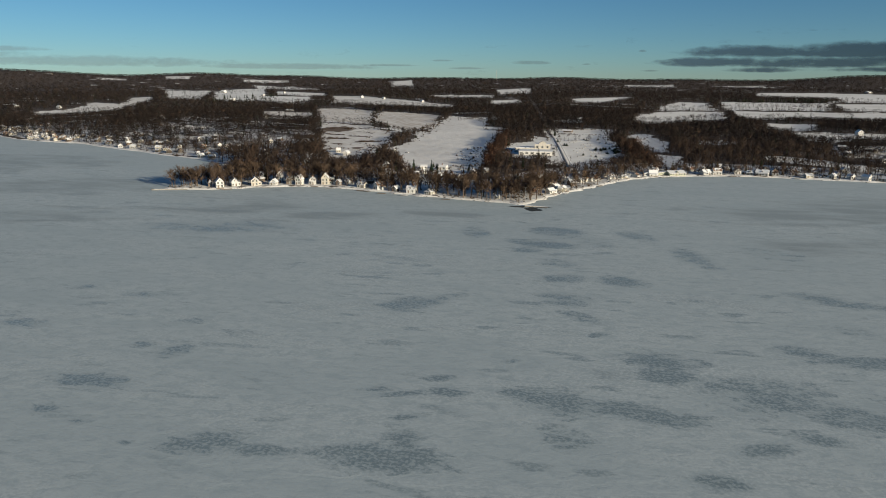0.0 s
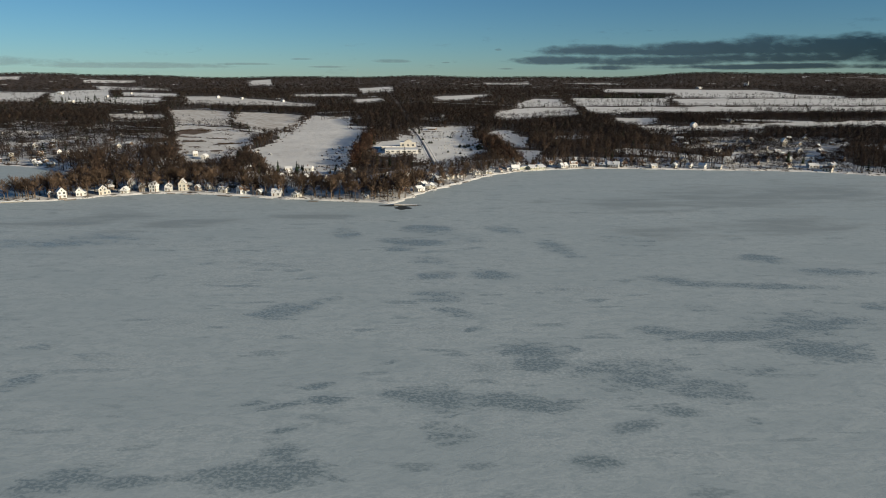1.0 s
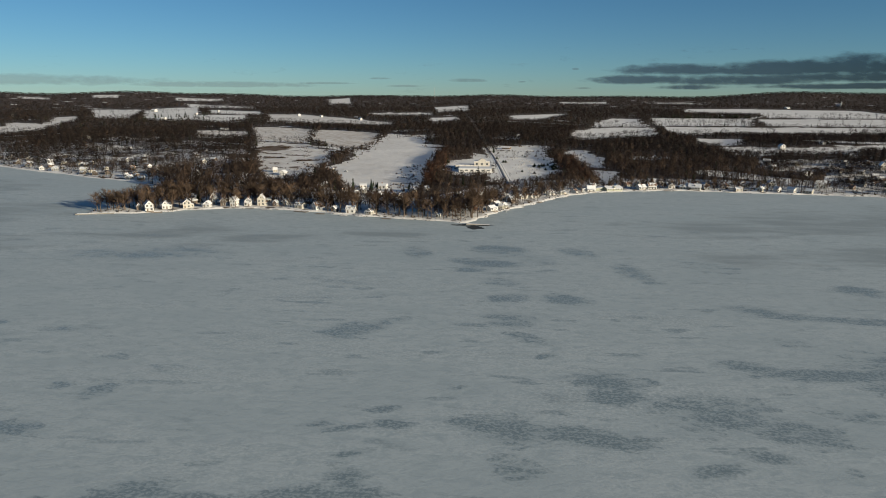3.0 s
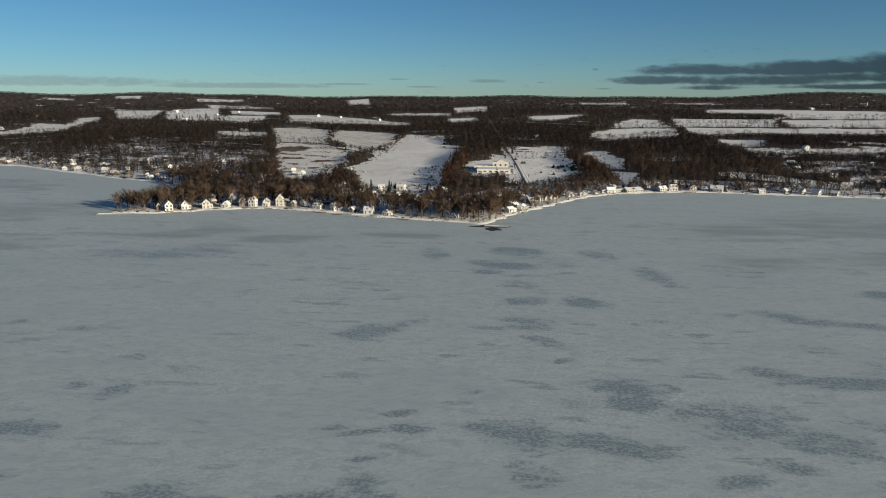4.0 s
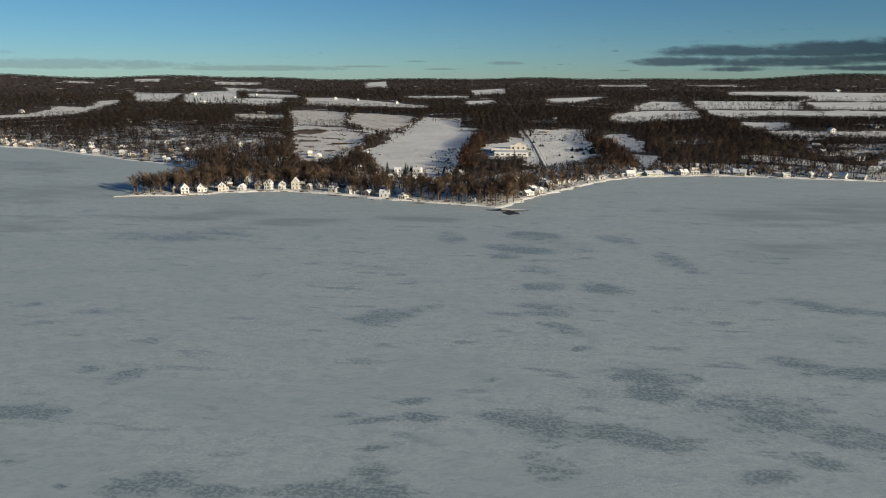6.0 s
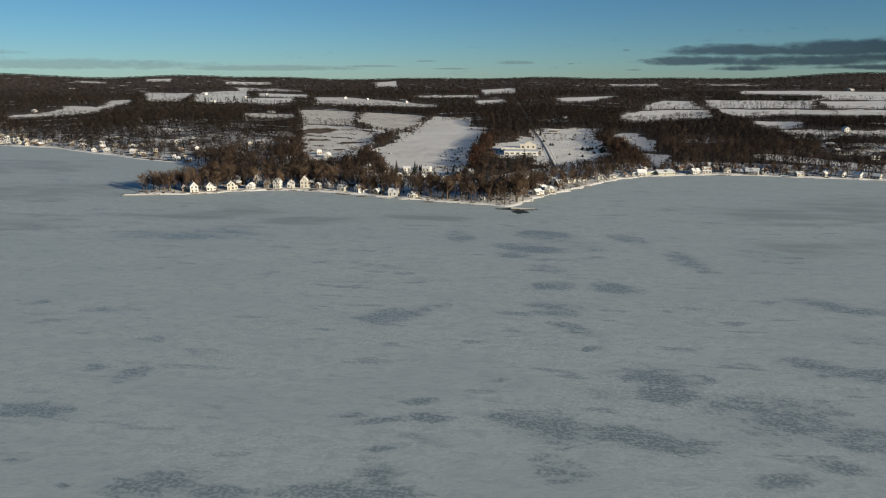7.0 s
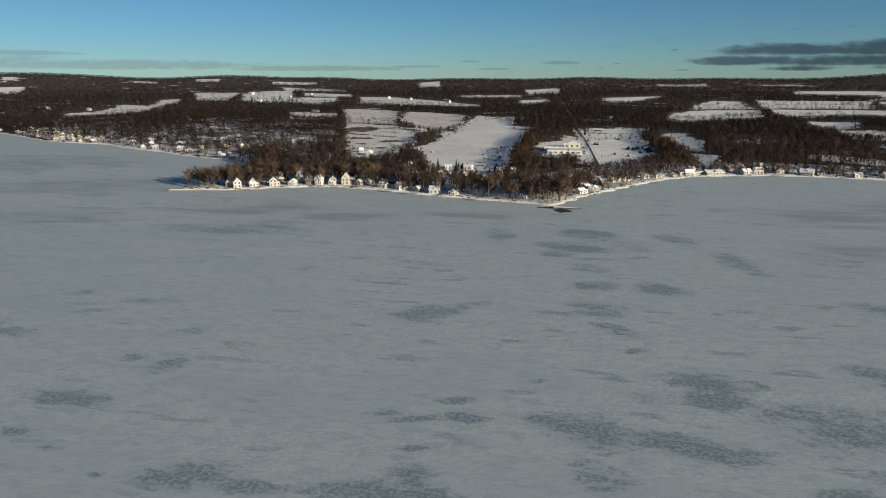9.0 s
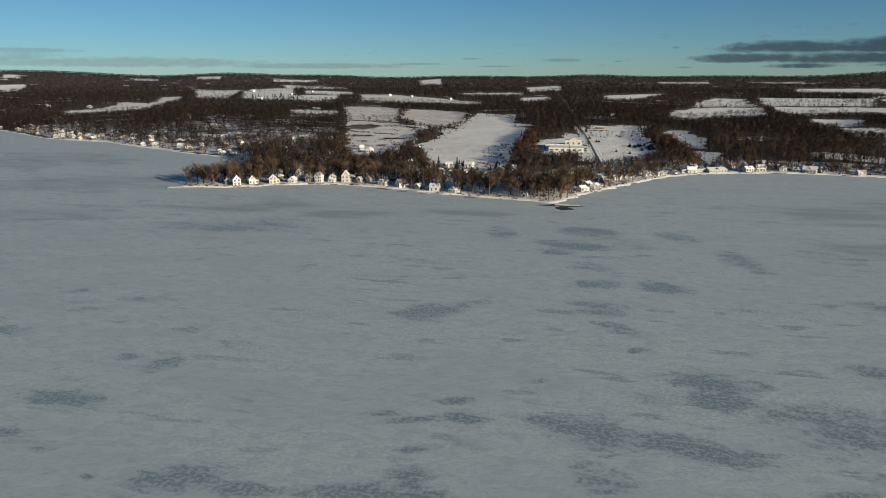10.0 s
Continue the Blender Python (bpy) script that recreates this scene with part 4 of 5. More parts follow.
def hedge(a, b, gap, tall, depth, models, name, mat, label, brush=2.0):
    a, b = np.array(a, float), np.array(b, float)
    n = max(3, int(np.hypot(*(b - a)) / gap))
    p = a + (b - a) * (np.arange(n) / (n - 1))[:, None] + rng.normal(size=(n, 2)) * depth
    scattered(name, models, p[:, 0], p[:, 1], rng.uniform(0.55, 1.1, n) * tall, mat, label, "hedgerow", rng)
    n = int(n * brush)
    p = a + (b - a) * rng.random(n)[:, None] + rng.normal(size=(n, 2)) * depth * 1.3
    low.append(p)


row_models = [far_tree(120 + s, 40, 0.032, 0.46, 0.24, 0.024) for s in range(5)]
ROW = "row of bare trees along a snowy field edge"
# thin rows, through which the snow behind them shows
for a, b, gap, tall in (((392, 1217), (420, 1186), 5, 13), ((420, 1186), (493, 1229), 5, 13), ((493, 1229), (597, 1284), 5, 13), ((562, 1580), (707, 1599), 9, 15), ((777, 1792), (914, 1754), 9, 14), ((914, 1754), (1058, 1720), 9, 14),
                        ((737, 1614), (981, 1541), 7, 13), ((981, 1541), (1235, 1448), 14, 9), ((1217, 1917), (1543, 1788), 10, 15), ((1543, 1788), (1745, 1657), 8, 16), ((1453, 1544), (1716, 1445), 8, 16), ((1187, 1607), (1453, 1535), 30, 14),
                        ((622, 1276), (760, 1277), 6, 13), ((913, 1238), (1167, 1127), 4.5, 14), ((1167, 1127), (1437, 1059), 5, 14), ((976, 1209), (1204, 1139), 7, 15), ((541, 956), (721, 893), 5, 11), ((847, 918), (1167, 877), 6, 10), ((567, 1015), (716, 998), 14, 8),
                        ((190, 906), (257, 913), 5, 7), ((218, 1065), (317, 1087), 4, 9), ((1248, 2512), (1121, 1992), 12, 10), ((1121, 1992), (1007, 1648), 10, 8), ((1007, 1648), (892, 1342), 10, 8)):
    hedge(a, b, gap * 0.85, tall * 1.15, 3.5, row_models, "hedgerow", M_CROWN, ROW, 0.8)
for a, b in (((-722, 2014), (-590, 2022)), ((-700, 2200), (-600, 2200)), ((-257, 2084), (-220, 1882)), ((-220, 1882), (89, 1639)), ((-299, 1365), (-199, 1340)), ((-171, 1228), (-83, 1181)), ((-739, 1473), (-682, 1549)), ((297, 2409), (433, 2558)), ((66, 2206), (252, 2185)), ((-746, 2114), (-644, 2063)), ((-437, 1963), (-300, 1900))):
    hedge(a, b, 5.0, 12.0, 3.0, row_models, "hedgerow", M_CROWN, ROW, 1.0)

hedge((68, 642), (118, 905), 1.9, 13.5, 4.0, near_models, "hedgerow", M_RUSSET, "tall russet-brown bare trees between two snowy fields")
hedge((118, 905), (140, 1010), 3.0, 11, 6.0, near_models, "hedgerow", M_RUSSET, "tall russet-brown bare trees between two snowy fields")
hedge((242, 663), (278, 886), 1.5, 12, 8.0, near_models, "hedgerow", M_RUSSET, "dense russet bare trees beside the churchyard")
hedge((278, 886), (312, 1060), 2.2, 11, 7.0, near_models, "hedgerow", M_CROWN_NEAR, "dense bare trees beside the churchyard")
for poly, cell, name in ((VILLAGE_EAST, 3.9, "village_trees"),):
    lo, hi = poly.min(0), poly.max(0)
    x, y = jittered(lo[0], hi[0], lo[1], hi[1], cell, rng)
    keep = inside(x, y, poly) & (inland(x, y) > 12) & clear_of_houses(x, y, 6)
    keep &= np.array([noise.noise((a * 0.014, b * 0.022, 3)) for a, b in zip(x, y)]) > -0.04
    scattered(name, mid_models, x[keep], y[keep], rng.uniform(4, 9.5, keep.sum()), M_CROWN, "bare trees between the village houses", "trees", rng)
t = rng.random(80)
x, y = 955 + 245 * t + rng.normal(size=80) * 8, 1985 - 75 * t + rng.normal(size=80) * 22
scattered("field_conifers", fir_models, x, y, rng.uniform(10, 17, 80), M_NEEDLE, "dark conifer shelter belt between two snowy fields", "conifers", rng, wide=1.5)
x, y = rng.uniform(-600, -430, 70), rng.uniform(1830, 2330, 70)
keep = clear_of_houses(x, y, 12)
scattered("farm_conifers", fir_models, x[keep], y[keep], rng.uniform(8, 15, keep.sum()), M_NEEDLE, "dark conifers sheltering a snowy farmstead", "conifers", rng, wide=1.4)
rng = np.random.default_rng(14)
bushes = [bush(s) for s in range(4)]
spots = []
for (ax, ay), (bx, by), count, wide in (((-150, 1110), (-85, 1090), 60, 14), ((-130, 950), (-91, 936), 40, 7), ((-80, 896), (-46, 906), 40, 7), ((-144, 1021), (-66, 957), 60, 3), ((-105, 830), (-50, 800), 30, 10), ((-60, 760), (-25, 960), 90, 12), ((-25, 960), (35, 1190), 120, 10), ((-30, 1000), (20, 1070), 80, 22),
                                        ((84, 705), (106, 880), 120, 9), ((70, 700), (90, 820), 190, 26), ((95, 1290), (125, 1330), 40, 25), ((262, 780), (330, 960), 60, 12), ((-100, 720), (-30, 700), 70, 10), ((20, 640), (90, 690), 60, 12), ((-850, 1600), (-700, 1700), 60, 40), ((215, 1000), (300, 985), 50, 6)):
    t = rng.random(count)[:, None]
    spots.append(np.array([ax, ay]) + t * (bx - ax, by - ay) + rng.normal(size=(count, 2)) * wide * 0.5)
spots += low
for f in FIELDS:
    for a, b in zip(f, np.roll(f, -1, axis=0)):
        if np.hypot(*a) < 2300:
            count = int(np.hypot(*(b - a)) / 6.0)
            spots.append(a + rng.random(count)[:, None] * (b - a) + rng.normal(size=(count, 2)) * 4.5)
for a, b in zip(SHORE_LINE[:-1], SHORE_LINE[1:]):
    count = int(np.hypot(*(b - a)) / (2.2 if a[0] > 60 else 3.2))
    if count and np.hypot(*a) < 1500:
        n = np.array([-(b - a)[1], (b - a)[0]]) / np.hypot(*(b - a))
        t = rng.random(count)[:, None]
        spots.append(a + t * (b - a) + n * rng.uniform(4, 26, count)[:, None])
p = np.vstack(spots)
p = p[(line_distance(p[:, 0], p[:, 1], ROAD) > 8) & (inland(p[:, 0], p[:, 1]) > 3) & clear_of_houses(p[:, 0], p[:, 1], 4.5)]
scattered("scrub", bushes, p[:, 0], p[:, 1], rng.uniform(0.9, 3.2, len(p)), M_SCRUB, "dry brown brush and saplings in the snowy fields", "scrub", rng)

# lakeside trees, each its own thing
def make_tree(model, name, label, mats, category):
    (tv, tf), (cv, cf) = model
    thing = new(name)
    trunk = new("trunk", mesh_np("trunk", tv, tf, mats[0], smooth=True))
    crown = new("crown", mesh_np("crown", cv, cf, mats[1]))
    crown.data.attributes.new("crown", "FLOAT_VECTOR", "POINT").data.foreach_set("vector", outward(cv).astype(np.float32).ravel())
    trunk.parent = crown.parent = thing
    return tagged(thing, label, category, group="lakeside trees")


def plant(models, px, py, tall, turn, wide=1.0):
    """Sets a copy of a model on the ground."""
    ob = copy_thing(models, pose(px, py, height(px, py) - 0.05, 0, 0, turn))
    ob.scale = (tall * wide, tall * wide, tall)
    return ob


rng = np.random.default_rng(21)
TREES = []
for s in range(7):
    tree = make_tree(bare_tree(100 + s, 13, 400 + 20 * s, 0.0078, 0.26 + 0.03 * (s % 4), 0.08 + 0.06 * (s % 3)), "bare_tree",
                     ("tall leafless brown tree with a broad twiggy crown" if s % 2 else "slender leafless grey-brown tree with upright twigs") + " in lakeside snow", (M_BARK, M_TWIG), "tree")
    TREES.append(tree)
FIRS = [make_tree(fir_tree(200 + s), "fir_tree", "dark green fir tree standing among bare lakeside trees", (M_BARK, M_FIR), "tree") for s in range(3)]
x, y = jittered(-215, 420, 450, 690, 7.3, rng)
d = inland(x, y)
edge = np.where((x > 12) & (x < 96), 4.0, np.where(rng.random(len(x)) < np.where(x < 12, 0.7, 0.85), 5.5, 16.0))
keep = (d > edge) & lakefront(x, y, d) & sector(x, y, 440, 760) & ~openness(x, y) & clear_of_houses(x, y, 3.7) & (line_distance(x, y, ROAD) > 6) & ((x < 100) | (rng.random(len(x)) < np.where(x < 240, 0.6, 0.85)))
x, y = x[keep], y[keep]
places = list(zip(x, y)) + [(-206, 545), (-201, 552), (-196, 544), (-193, 556), (-188, 549), (-183, 566), (-199, 561), (-186, 578), (-179, 587)]
x, y = jittered(60, 235, 480, 640, 14.0, rng)
d = inland(x, y)
keep = (d > 13) & (d < 42) & ~openness(x, y) & clear_of_houses(x, y, 4.0) & (line_distance(x, y, ROAD) > 6)
places += list(zip(x[keep], y[keep]))
for i, (px, py) in enumerate(places):
    tall = rng.uniform(11.5, 20.0) if px < 110 else rng.uniform(9.0, 14.5) if px < 225 else rng.uniform(6.0, 12.0)
    tall = tall if px > 100 and py < 600 else float(sight_capped(np.array([px]), np.array([py]), np.array([tall]))[0])
    if rng.random() < 0.09 and float(inland(np.array([px]), np.array([py]))[0]) > 24:
        plant(FIRS[i % 3], px, py, tall * 0.85, rng.uniform(0, 360))
    else:
        plant(TREES[int(rng.integers(0, 7))], px, py, tall, rng.uniform(0, 360), rng.uniform(0.95, 1.3))
for i in range(22):
    px, py = rng.uniform(-5, 72), rng.uniform(612, 656)
    if clear_of_houses(np.array([px]), np.array([py]), 5)[0]:
        plant(FIRS[i % 3], px, py, rng.uniform(3.0, 6.5), rng.uniform(0, 360), 1.2)
for i, (px, py, tall) in enumerate(((104, 640, 12), (110, 634, 10), (98, 648, 9), (126, 640, 8), (206, 985, 9), (203, 970, 8), (-45, 735, 12), (-42, 728, 8), (168, 640, 7), (182, 655, 6), (300, 640, 11), (345, 640, 12), (396, 606, 10), (520, 585, 14), (530, 575, 9))):
    plant(FIRS[i % 3], px, py, tall, 50 * i, 1.25)
# the models themselves stand in the wood too
for i, ob in enumerate(TREES + FIRS):
    px, py = -140 + 17 * i, 622 + 5 * (i % 3)
    ob.matrix_basis = pose(px, py, height(px, py) - 0.05, 0, 0, 40 * i)
    ob.scale = (13, 13, 13)

# ---------------------------------------------------------------- houses
WORDS = {"w": "white clapboard", "c": "cream clapboard", "y": "yellow clapboard", "b": "brown clapboard", "r": "red clapboard", "g": "pale green clapboard", "d": "dark weathered", "S": "white clapboard", "Y": "buff brick"}


def window(parent, cx, y, cz, w, h, fine, turn=0):
    """A sash window on the wall plane y, or on the side wall when turned."""
    def put(bm, dx0, dx1, dz0, dz1, out0, out1):
        if turn:
            box(bm, min(y, y + turn * out1), max(y, y + turn * out1), cx + dx0, cx + dx1, cz + dz0, cz + dz1)
        else:
            box(bm, cx + dx0, cx + dx1, y - out1, y - out0, cz + dz0, cz + dz1)
        return bm
    if fine:
        bm, t = bmesh.new(), 0.11
        for d in ((-w / 2 - t, w / 2 + t, h / 2, h / 2 + t), (-w / 2 - t, w / 2 + t, -h / 2 - t, -h / 2), (-w / 2 - t, -w / 2, -h / 2, h / 2), (w / 2, w / 2 + t, -h / 2, h / 2), (-w / 2, w / 2, -0.03, 0.03)):
            put(bm, *d, 0.0, 0.07)
        frame_ob = part("window", bm, M_TRIM, parent)
        part("pane", put(bmesh.new(), -w / 2, w / 2, -h / 2, h / 2, 0.0, 0.03), M_GLASS, frame_ob)
    else:
        part("window", put(bmesh.new(), -w / 2, w / 2, -h / 2, h / 2, 0.0, 0.05), M_GLASS, parent)


def facing(px, py):
    """Turn that makes a house's front look towards the water, or towards the sun far inland."""
    e = 6.0
    d = inland(np.array([px + e, px - e, px, px]), np.array([py, py, py + e, py - e]))
    gx, gy = d[0] - d[1], d[2] - d[3]
    return math.degrees(math.atan2(gy, gx)) - 90


def house(px, py, w, tall, tone, fine, rng):
    w, tall = w * (0.60 if fine and px < 60 else 0.85 if fine else 0.72 if py < 1500 else 0.55), tall * (0.78 if fine else 0.92 if py < 1500 else 0.7)
    side_gable = w > 1.2 * tall or rng.random() < 0.3
    if tone == "g":
        side_gable = True
    depth = w * rng.uniform(1.0, 1.35) if not side_gable else max(5.5, w * rng.uniform(0.6, 0.8))
    steep = 0.62 if tone == "S" else rng.uniform(0.34, 0.42)
    wall_h = tall * (1 - steep)
    two = wall_h > 4.6
    roof_mat = M_ROOFS[0] if tone == "S" else M_ROOFS[(0, 0, 0, 1, 2)[int(rng.integers(0, 5))]]
    thing = new("house")
    thing.matrix_world = pose(px, py, height(px, py) - 0.1, 0, 0, facing(px, py) + rng.normal() * (16 if fine else 30))
    siding = M_SIDING["w" if tone == "S" else tone]
    word = "side-gabled" if side_gable else "gable-fronted"
    roof_word = {0: "a snow-covered roof", 1: "patchy snow on its roof", 2: "a mostly bare brown roof"}[M_ROOFS.index(roof_mat)]
    tagged(thing, f"{WORDS[tone]} {'two-storey' if two else 'low'} {word} house with {roof_word}", "house", group="houses round the lake")
    hw, o, t = w / 2, 0.4, 0.24
    z0 = -1.2
    bm = bmesh.new()
    if side_gable:
        hd = depth / 2
        prism(bm, [(-hd, z0), (hd, z0), (hd, wall_h), (0, tall - 0.05), (-hd, wall_h)], -hw, hw)
        bmesh.ops.rotate(bm, verts=bm.verts, cent=(0, 0, 0), matrix=Matrix.Rotation(radians(90), 3, "Z"))
        half, run = hd, hw
    else:
        prism(bm, [(-hw, z0), (hw, z0), (hw, wall_h), (0, tall - 0.05), (-hw, wall_h)], -depth / 2, depth / 2)
        half, run = hw, depth / 2
    part("wall", bm, siding, thing)
    k = (tall - wall_h) / half
    bm = bmesh.new()
    prism(bm, [(-half - o, wall_h - k * o), (0, tall), (half + o, wall_h - k * o), (half + o, wall_h - k * o + t), (0, tall + t * 1.25), (-half - o, wall_h - k * o + t)], -run - o, run + o)
    if side_gable:
        bmesh.ops.rotate(bm, verts=bm.verts, cent=(0, 0, 0), matrix=Matrix.Rotation(radians(90), 3, "Z"))
    roof = part("roof", bm, roof_mat, thing)
    if rng.random() < 0.6:
        cx, cy = rng.uniform(-0.2, 0.2) * half, rng.uniform(-0.5, 0.5) * run
        if side_gable:
            cx, cy = cy, cx
        part("chimney", boxes((cx - 0.35, cx + 0.35, cy - 0.35, cy + 0.35, tall - 1.2, tall + 0.95), (cx - 0.42, cx + 0.42, cy - 0.42, cy + 0.42, tall + 0.95, tall + 1.1)), M_BRICK, roof)
    front = -depth / 2
    cols = max(2, int(w / 2.6))
    door_col = int(rng.integers(0, cols))
    porch = fine and rng.random() < 0.45 and not tone == "d"
    for row in range(2 if two else 1):
        cz = 1.55 + row * 2.6
        for c in range(cols):
            cx = -hw + w * (c + 0.5) / cols
            if row == 0 and c == door_col:
                part("door", boxes((cx - 0.5, cx + 0.5, front - 0.06, front, 0.15, 2.2)), M_SIDING["b"], thing)
            else:
                window(thing, cx, front, cz, 1.3 if not porch else 1.5, 1.6, fine)
    if not side_gable and tall - wall_h > 2.0:
        window(thing, 0, front, wall_h + (tall - wall_h) * 0.33, 0.9, 1.0, fine)
    for c in range(2):
        for row in range(2 if two else 1):
            window(thing, -depth / 4 + c * depth / 2, hw, 1.55 + row * 2.6, 0.95, 1.3, fine, turn=1)
    if fine and rng.random() < 0.65 and tone != "d":
        # a low wing built on at one side
        s, ww, wd = (-1 if rng.random() < 0.5 else 1), w * rng.uniform(0.4, 0.65), depth * rng.uniform(0.5, 0.7)
        a, b = sorted((s * hw, s * (hw + ww)))
        back = depth / 2 - wd
        wing = part("wing", prism(bmesh.new(), [(a, z0), (b, z0), (b, 2.5 if s > 0 else 3.4), (a, 3.4 if s > 0 else 2.5)], back, back + wd), siding, thing)
        part("wing_roof", prism(bmesh.new(), [(a, 3.4 if s > 0 else 2.5), (b, 2.5 if s > 0 else 3.4), (b, 2.72 if s > 0 else 3.62), (a, 3.62 if s > 0 else 2.72)], back - 0.3, back + wd + 0.2), roof_mat, wing)
        window(wing, (a + b) / 2, back, 1.5, 1.2, 1.2, True)
    if fine and side_gable and tall - wall_h > 1.6 and rng.random() < 0.6:
        dw = 1.0
        dormer = part("dormer", prism(bmesh.new(), [(-dw, wall_h - 0.3), (dw, wall_h - 0.3), (dw, wall_h + 1.0), (0, wall_h + 1.7), (-dw, wall_h + 1.0)], front + 0.25, front + depth * 0.45), siding, roof)
        window(dormer, 0, front + 0.25, wall_h + 0.75, 0.8, 0.8, False)
    if porch:
        pd = 2.0
        base = part("porch", boxes((-hw * 0.9, hw * 0.9, front - pd, front, z0, 0.25)), M_PLANK, thing)
        part("porch_roof", prism(bmesh.new(), [(-hw * 0.95, 2.55), (hw * 0.95, 2.55), (hw * 0.95, 2.75), (-hw * 0.95, 2.75)], front - pd - 0.3, front), roof_mat, base)
        n = max(3, int(w / 2.4))
        for i in range(n):
            cx = -hw * 0.86 + hw * 1.72 * i / (n - 1)
            part("post", boxes((cx - 0.07, cx + 0.07, front - pd + 0.05, front - pd + 0.19, 0.25, 2.55)), M_TRIM, base)
    return thing


rng = np.random.default_rng(31)
for hx, hy, hw, hh, tone, fine in HOUSES:
    if tone != "Y":
        house(hx, hy, hw, hh, tone, fine, rng)

def church(px, py, turn):
    thing = new("church")
    thing.matrix_world = pose(px, py, height(px, py) - 0.2, 0, 0, turn) @ Matrix.Scale(0.7, 4)
    tagged(thing, "white country church with a pointed steeple on a wooded hill", "church")
    part("nave", prism(bmesh.new(), [(-7, -1), (7, -1), (7, 8), (0, 14), (-7, 8)], -14, 14), M_SIDING["w"], thing)
    part("roof", prism(bmesh.new(), [(-7.6, 7.5), (0, 14.05), (7.6, 7.5), (7.6, 8.0), (0, 14.6), (-7.6, 8.0)], -14.5, 14.5), M_ROOFS[1], thing)
    tower = part("tower", boxes((-2.5, 2.5, -18.5, -13.6, -1, 19)), M_SIDING["w"], thing)
    bm = bmesh.new()
    bmesh.ops.create_cone(bm, cap_ends=True, segments=4, radius1=3.9, radius2=0.1, depth=13, matrix=Matrix.Translation((0, -16, 25.5)) @ Matrix.Rotation(radians(45), 4, "Z"))
    part("steeple", bm, M_SIDING["w"], tower)


church(2118, 2766, 20)
mast = new("radio_mast")
mast.matrix_world = pose(520, 4350, height(520, 4350))
tagged(mast, "thin grey lattice radio mast far off on the hills", "mast")
part("shaft", boxes((-0.5, 0.5, -0.5, 0.5, -1, 62)), M_STONE, mast)
for k in range(3):
    part("crossbar", boxes((-2.2, 2.2, -0.3, 0.3, 26 + 14 * k, 27 + 14 * k)), M_STONE, mast)

# school-like buff building beside the road, with flat snowy wings
hall = new("school_building")
hall.matrix_world = pose(149, 778, height(149, 778), 0, 0, -12) @ Matrix.Diagonal((1.3, 1.2, 1.15, 1))
tagged(hall, "buff brick public building with flat snow-covered wings beside the road", "building")
part("main_block", boxes((-7, 7, -5, 6, -1.5, 8.6)), M_SIDING["Y"], hall)
part("gable", prism(bmesh.new(), [(-3.2, 8.6), (3.2, 8.6), (3.2, 9.8), (0, 11.6), (-3.2, 9.8)], -5.0, 1.0), M_SIDING["Y"], hall)
part("main_roof", boxes((-7.4, -3.25, -5.4, 6.4, 8.6, 9.1), (3.25, 7.4, -5.4, 6.4, 8.6, 9.1), (-3.24, 3.24, 1.05, 6.4, 8.6, 9.1)), M_ROOFS[0], hall, "flat roof under snow")
part("front_wing", boxes((-20, 9, -26, -5.02, -1.5, 3.2)), M_SIDING["w"], hall, "low white wing")
part("front_wing_roof", boxes((-20.4, 9.4, -26.4, -5.02, 3.2, 3.6)), M_ROOFS[0], hall, "flat roof under snow")
part("side_wing", boxes((-24, -7.02, -4.9, 8, -1.5, 4.4)), M_SIDING["Y"], hall)
part("side_wing_roof", boxes((-24.4, -7.45, -4.9, 8.4, 4.4, 4.9)), M_ROOFS[1], hall, "flat roof with dark bare patches")
for i in range(6):
    window(hall, -18 + i * 4.8, -26, 1.6, 2.6, 1.4, True)
for i in range(3):
    window(hall, -4.6 + i * 4.6, -5, 5.8, 1.8, 2.0, True)
for i in range(2):
    window(hall, -1.5 + i * 4.5, 7, 5.2, 1.5, 1.8, True, turn=1)

# ---------------------------------------------------------------- shore things


def dock_section(px, py, turn, length, snowy):
    thing = new("dock_section")
    thing.matrix_world = pose(px, py, max(0.0, height(px, py)) + 0.02, 0, 0, turn)
    tagged(thing, ("snow-covered" if snowy else "weathered grey") + " wooden dock section pulled up at the shore", "dock", group="dock sections on the shore")
    n = int(length / 0.8)
    for i in range(n):
        x0 = -length / 2 + i * length / n
        part("plank", boxes((x0, x0 + length / n - 0.06, -1.2, 1.2, 0.42, 0.52)), M_SNOWBANK if snowy else M_PLANK, thing)
    for s in (-1, 1):
        part("beam", boxes((-length / 2, length / 2, s * 0.95 - 0.08, s * 0.95 + 0.08, 0.22, 0.42)), M_PLANK, thing)
        for e in (-1, 1):
            part("leg", boxes((e * length * 0.45 - 0.07, e * length * 0.45 + 0.07, s * 0.95 - 0.07, s * 0.95 + 0.07, 0.0, 0.22)), M_PLANK, thing)
    return thing


for px, py, turn, length, snowy in ((-74, 545, -18, 9, True), (-58, 540, -25, 10, True), (-46, 524, -30, 12, False), (-30, 512, -20, 7, False), (-88, 553, -8, 6, False), (-128, 550, 10, 7, True), (-158, 540, 12, 8, False), (-12, 502, -25, 6, True), (20, 484, -20, 7, False), (118, 513, 45, 6, True), (156, 551, 40, 7, False), (232, 604, 15, 8, True), (300, 608, -5, 7, False), (355, 592, -20, 8, True)):
    dock_section(px, py - (7 if px < -60 else 0.5 if px < 60 else 4), turn, length, snowy)

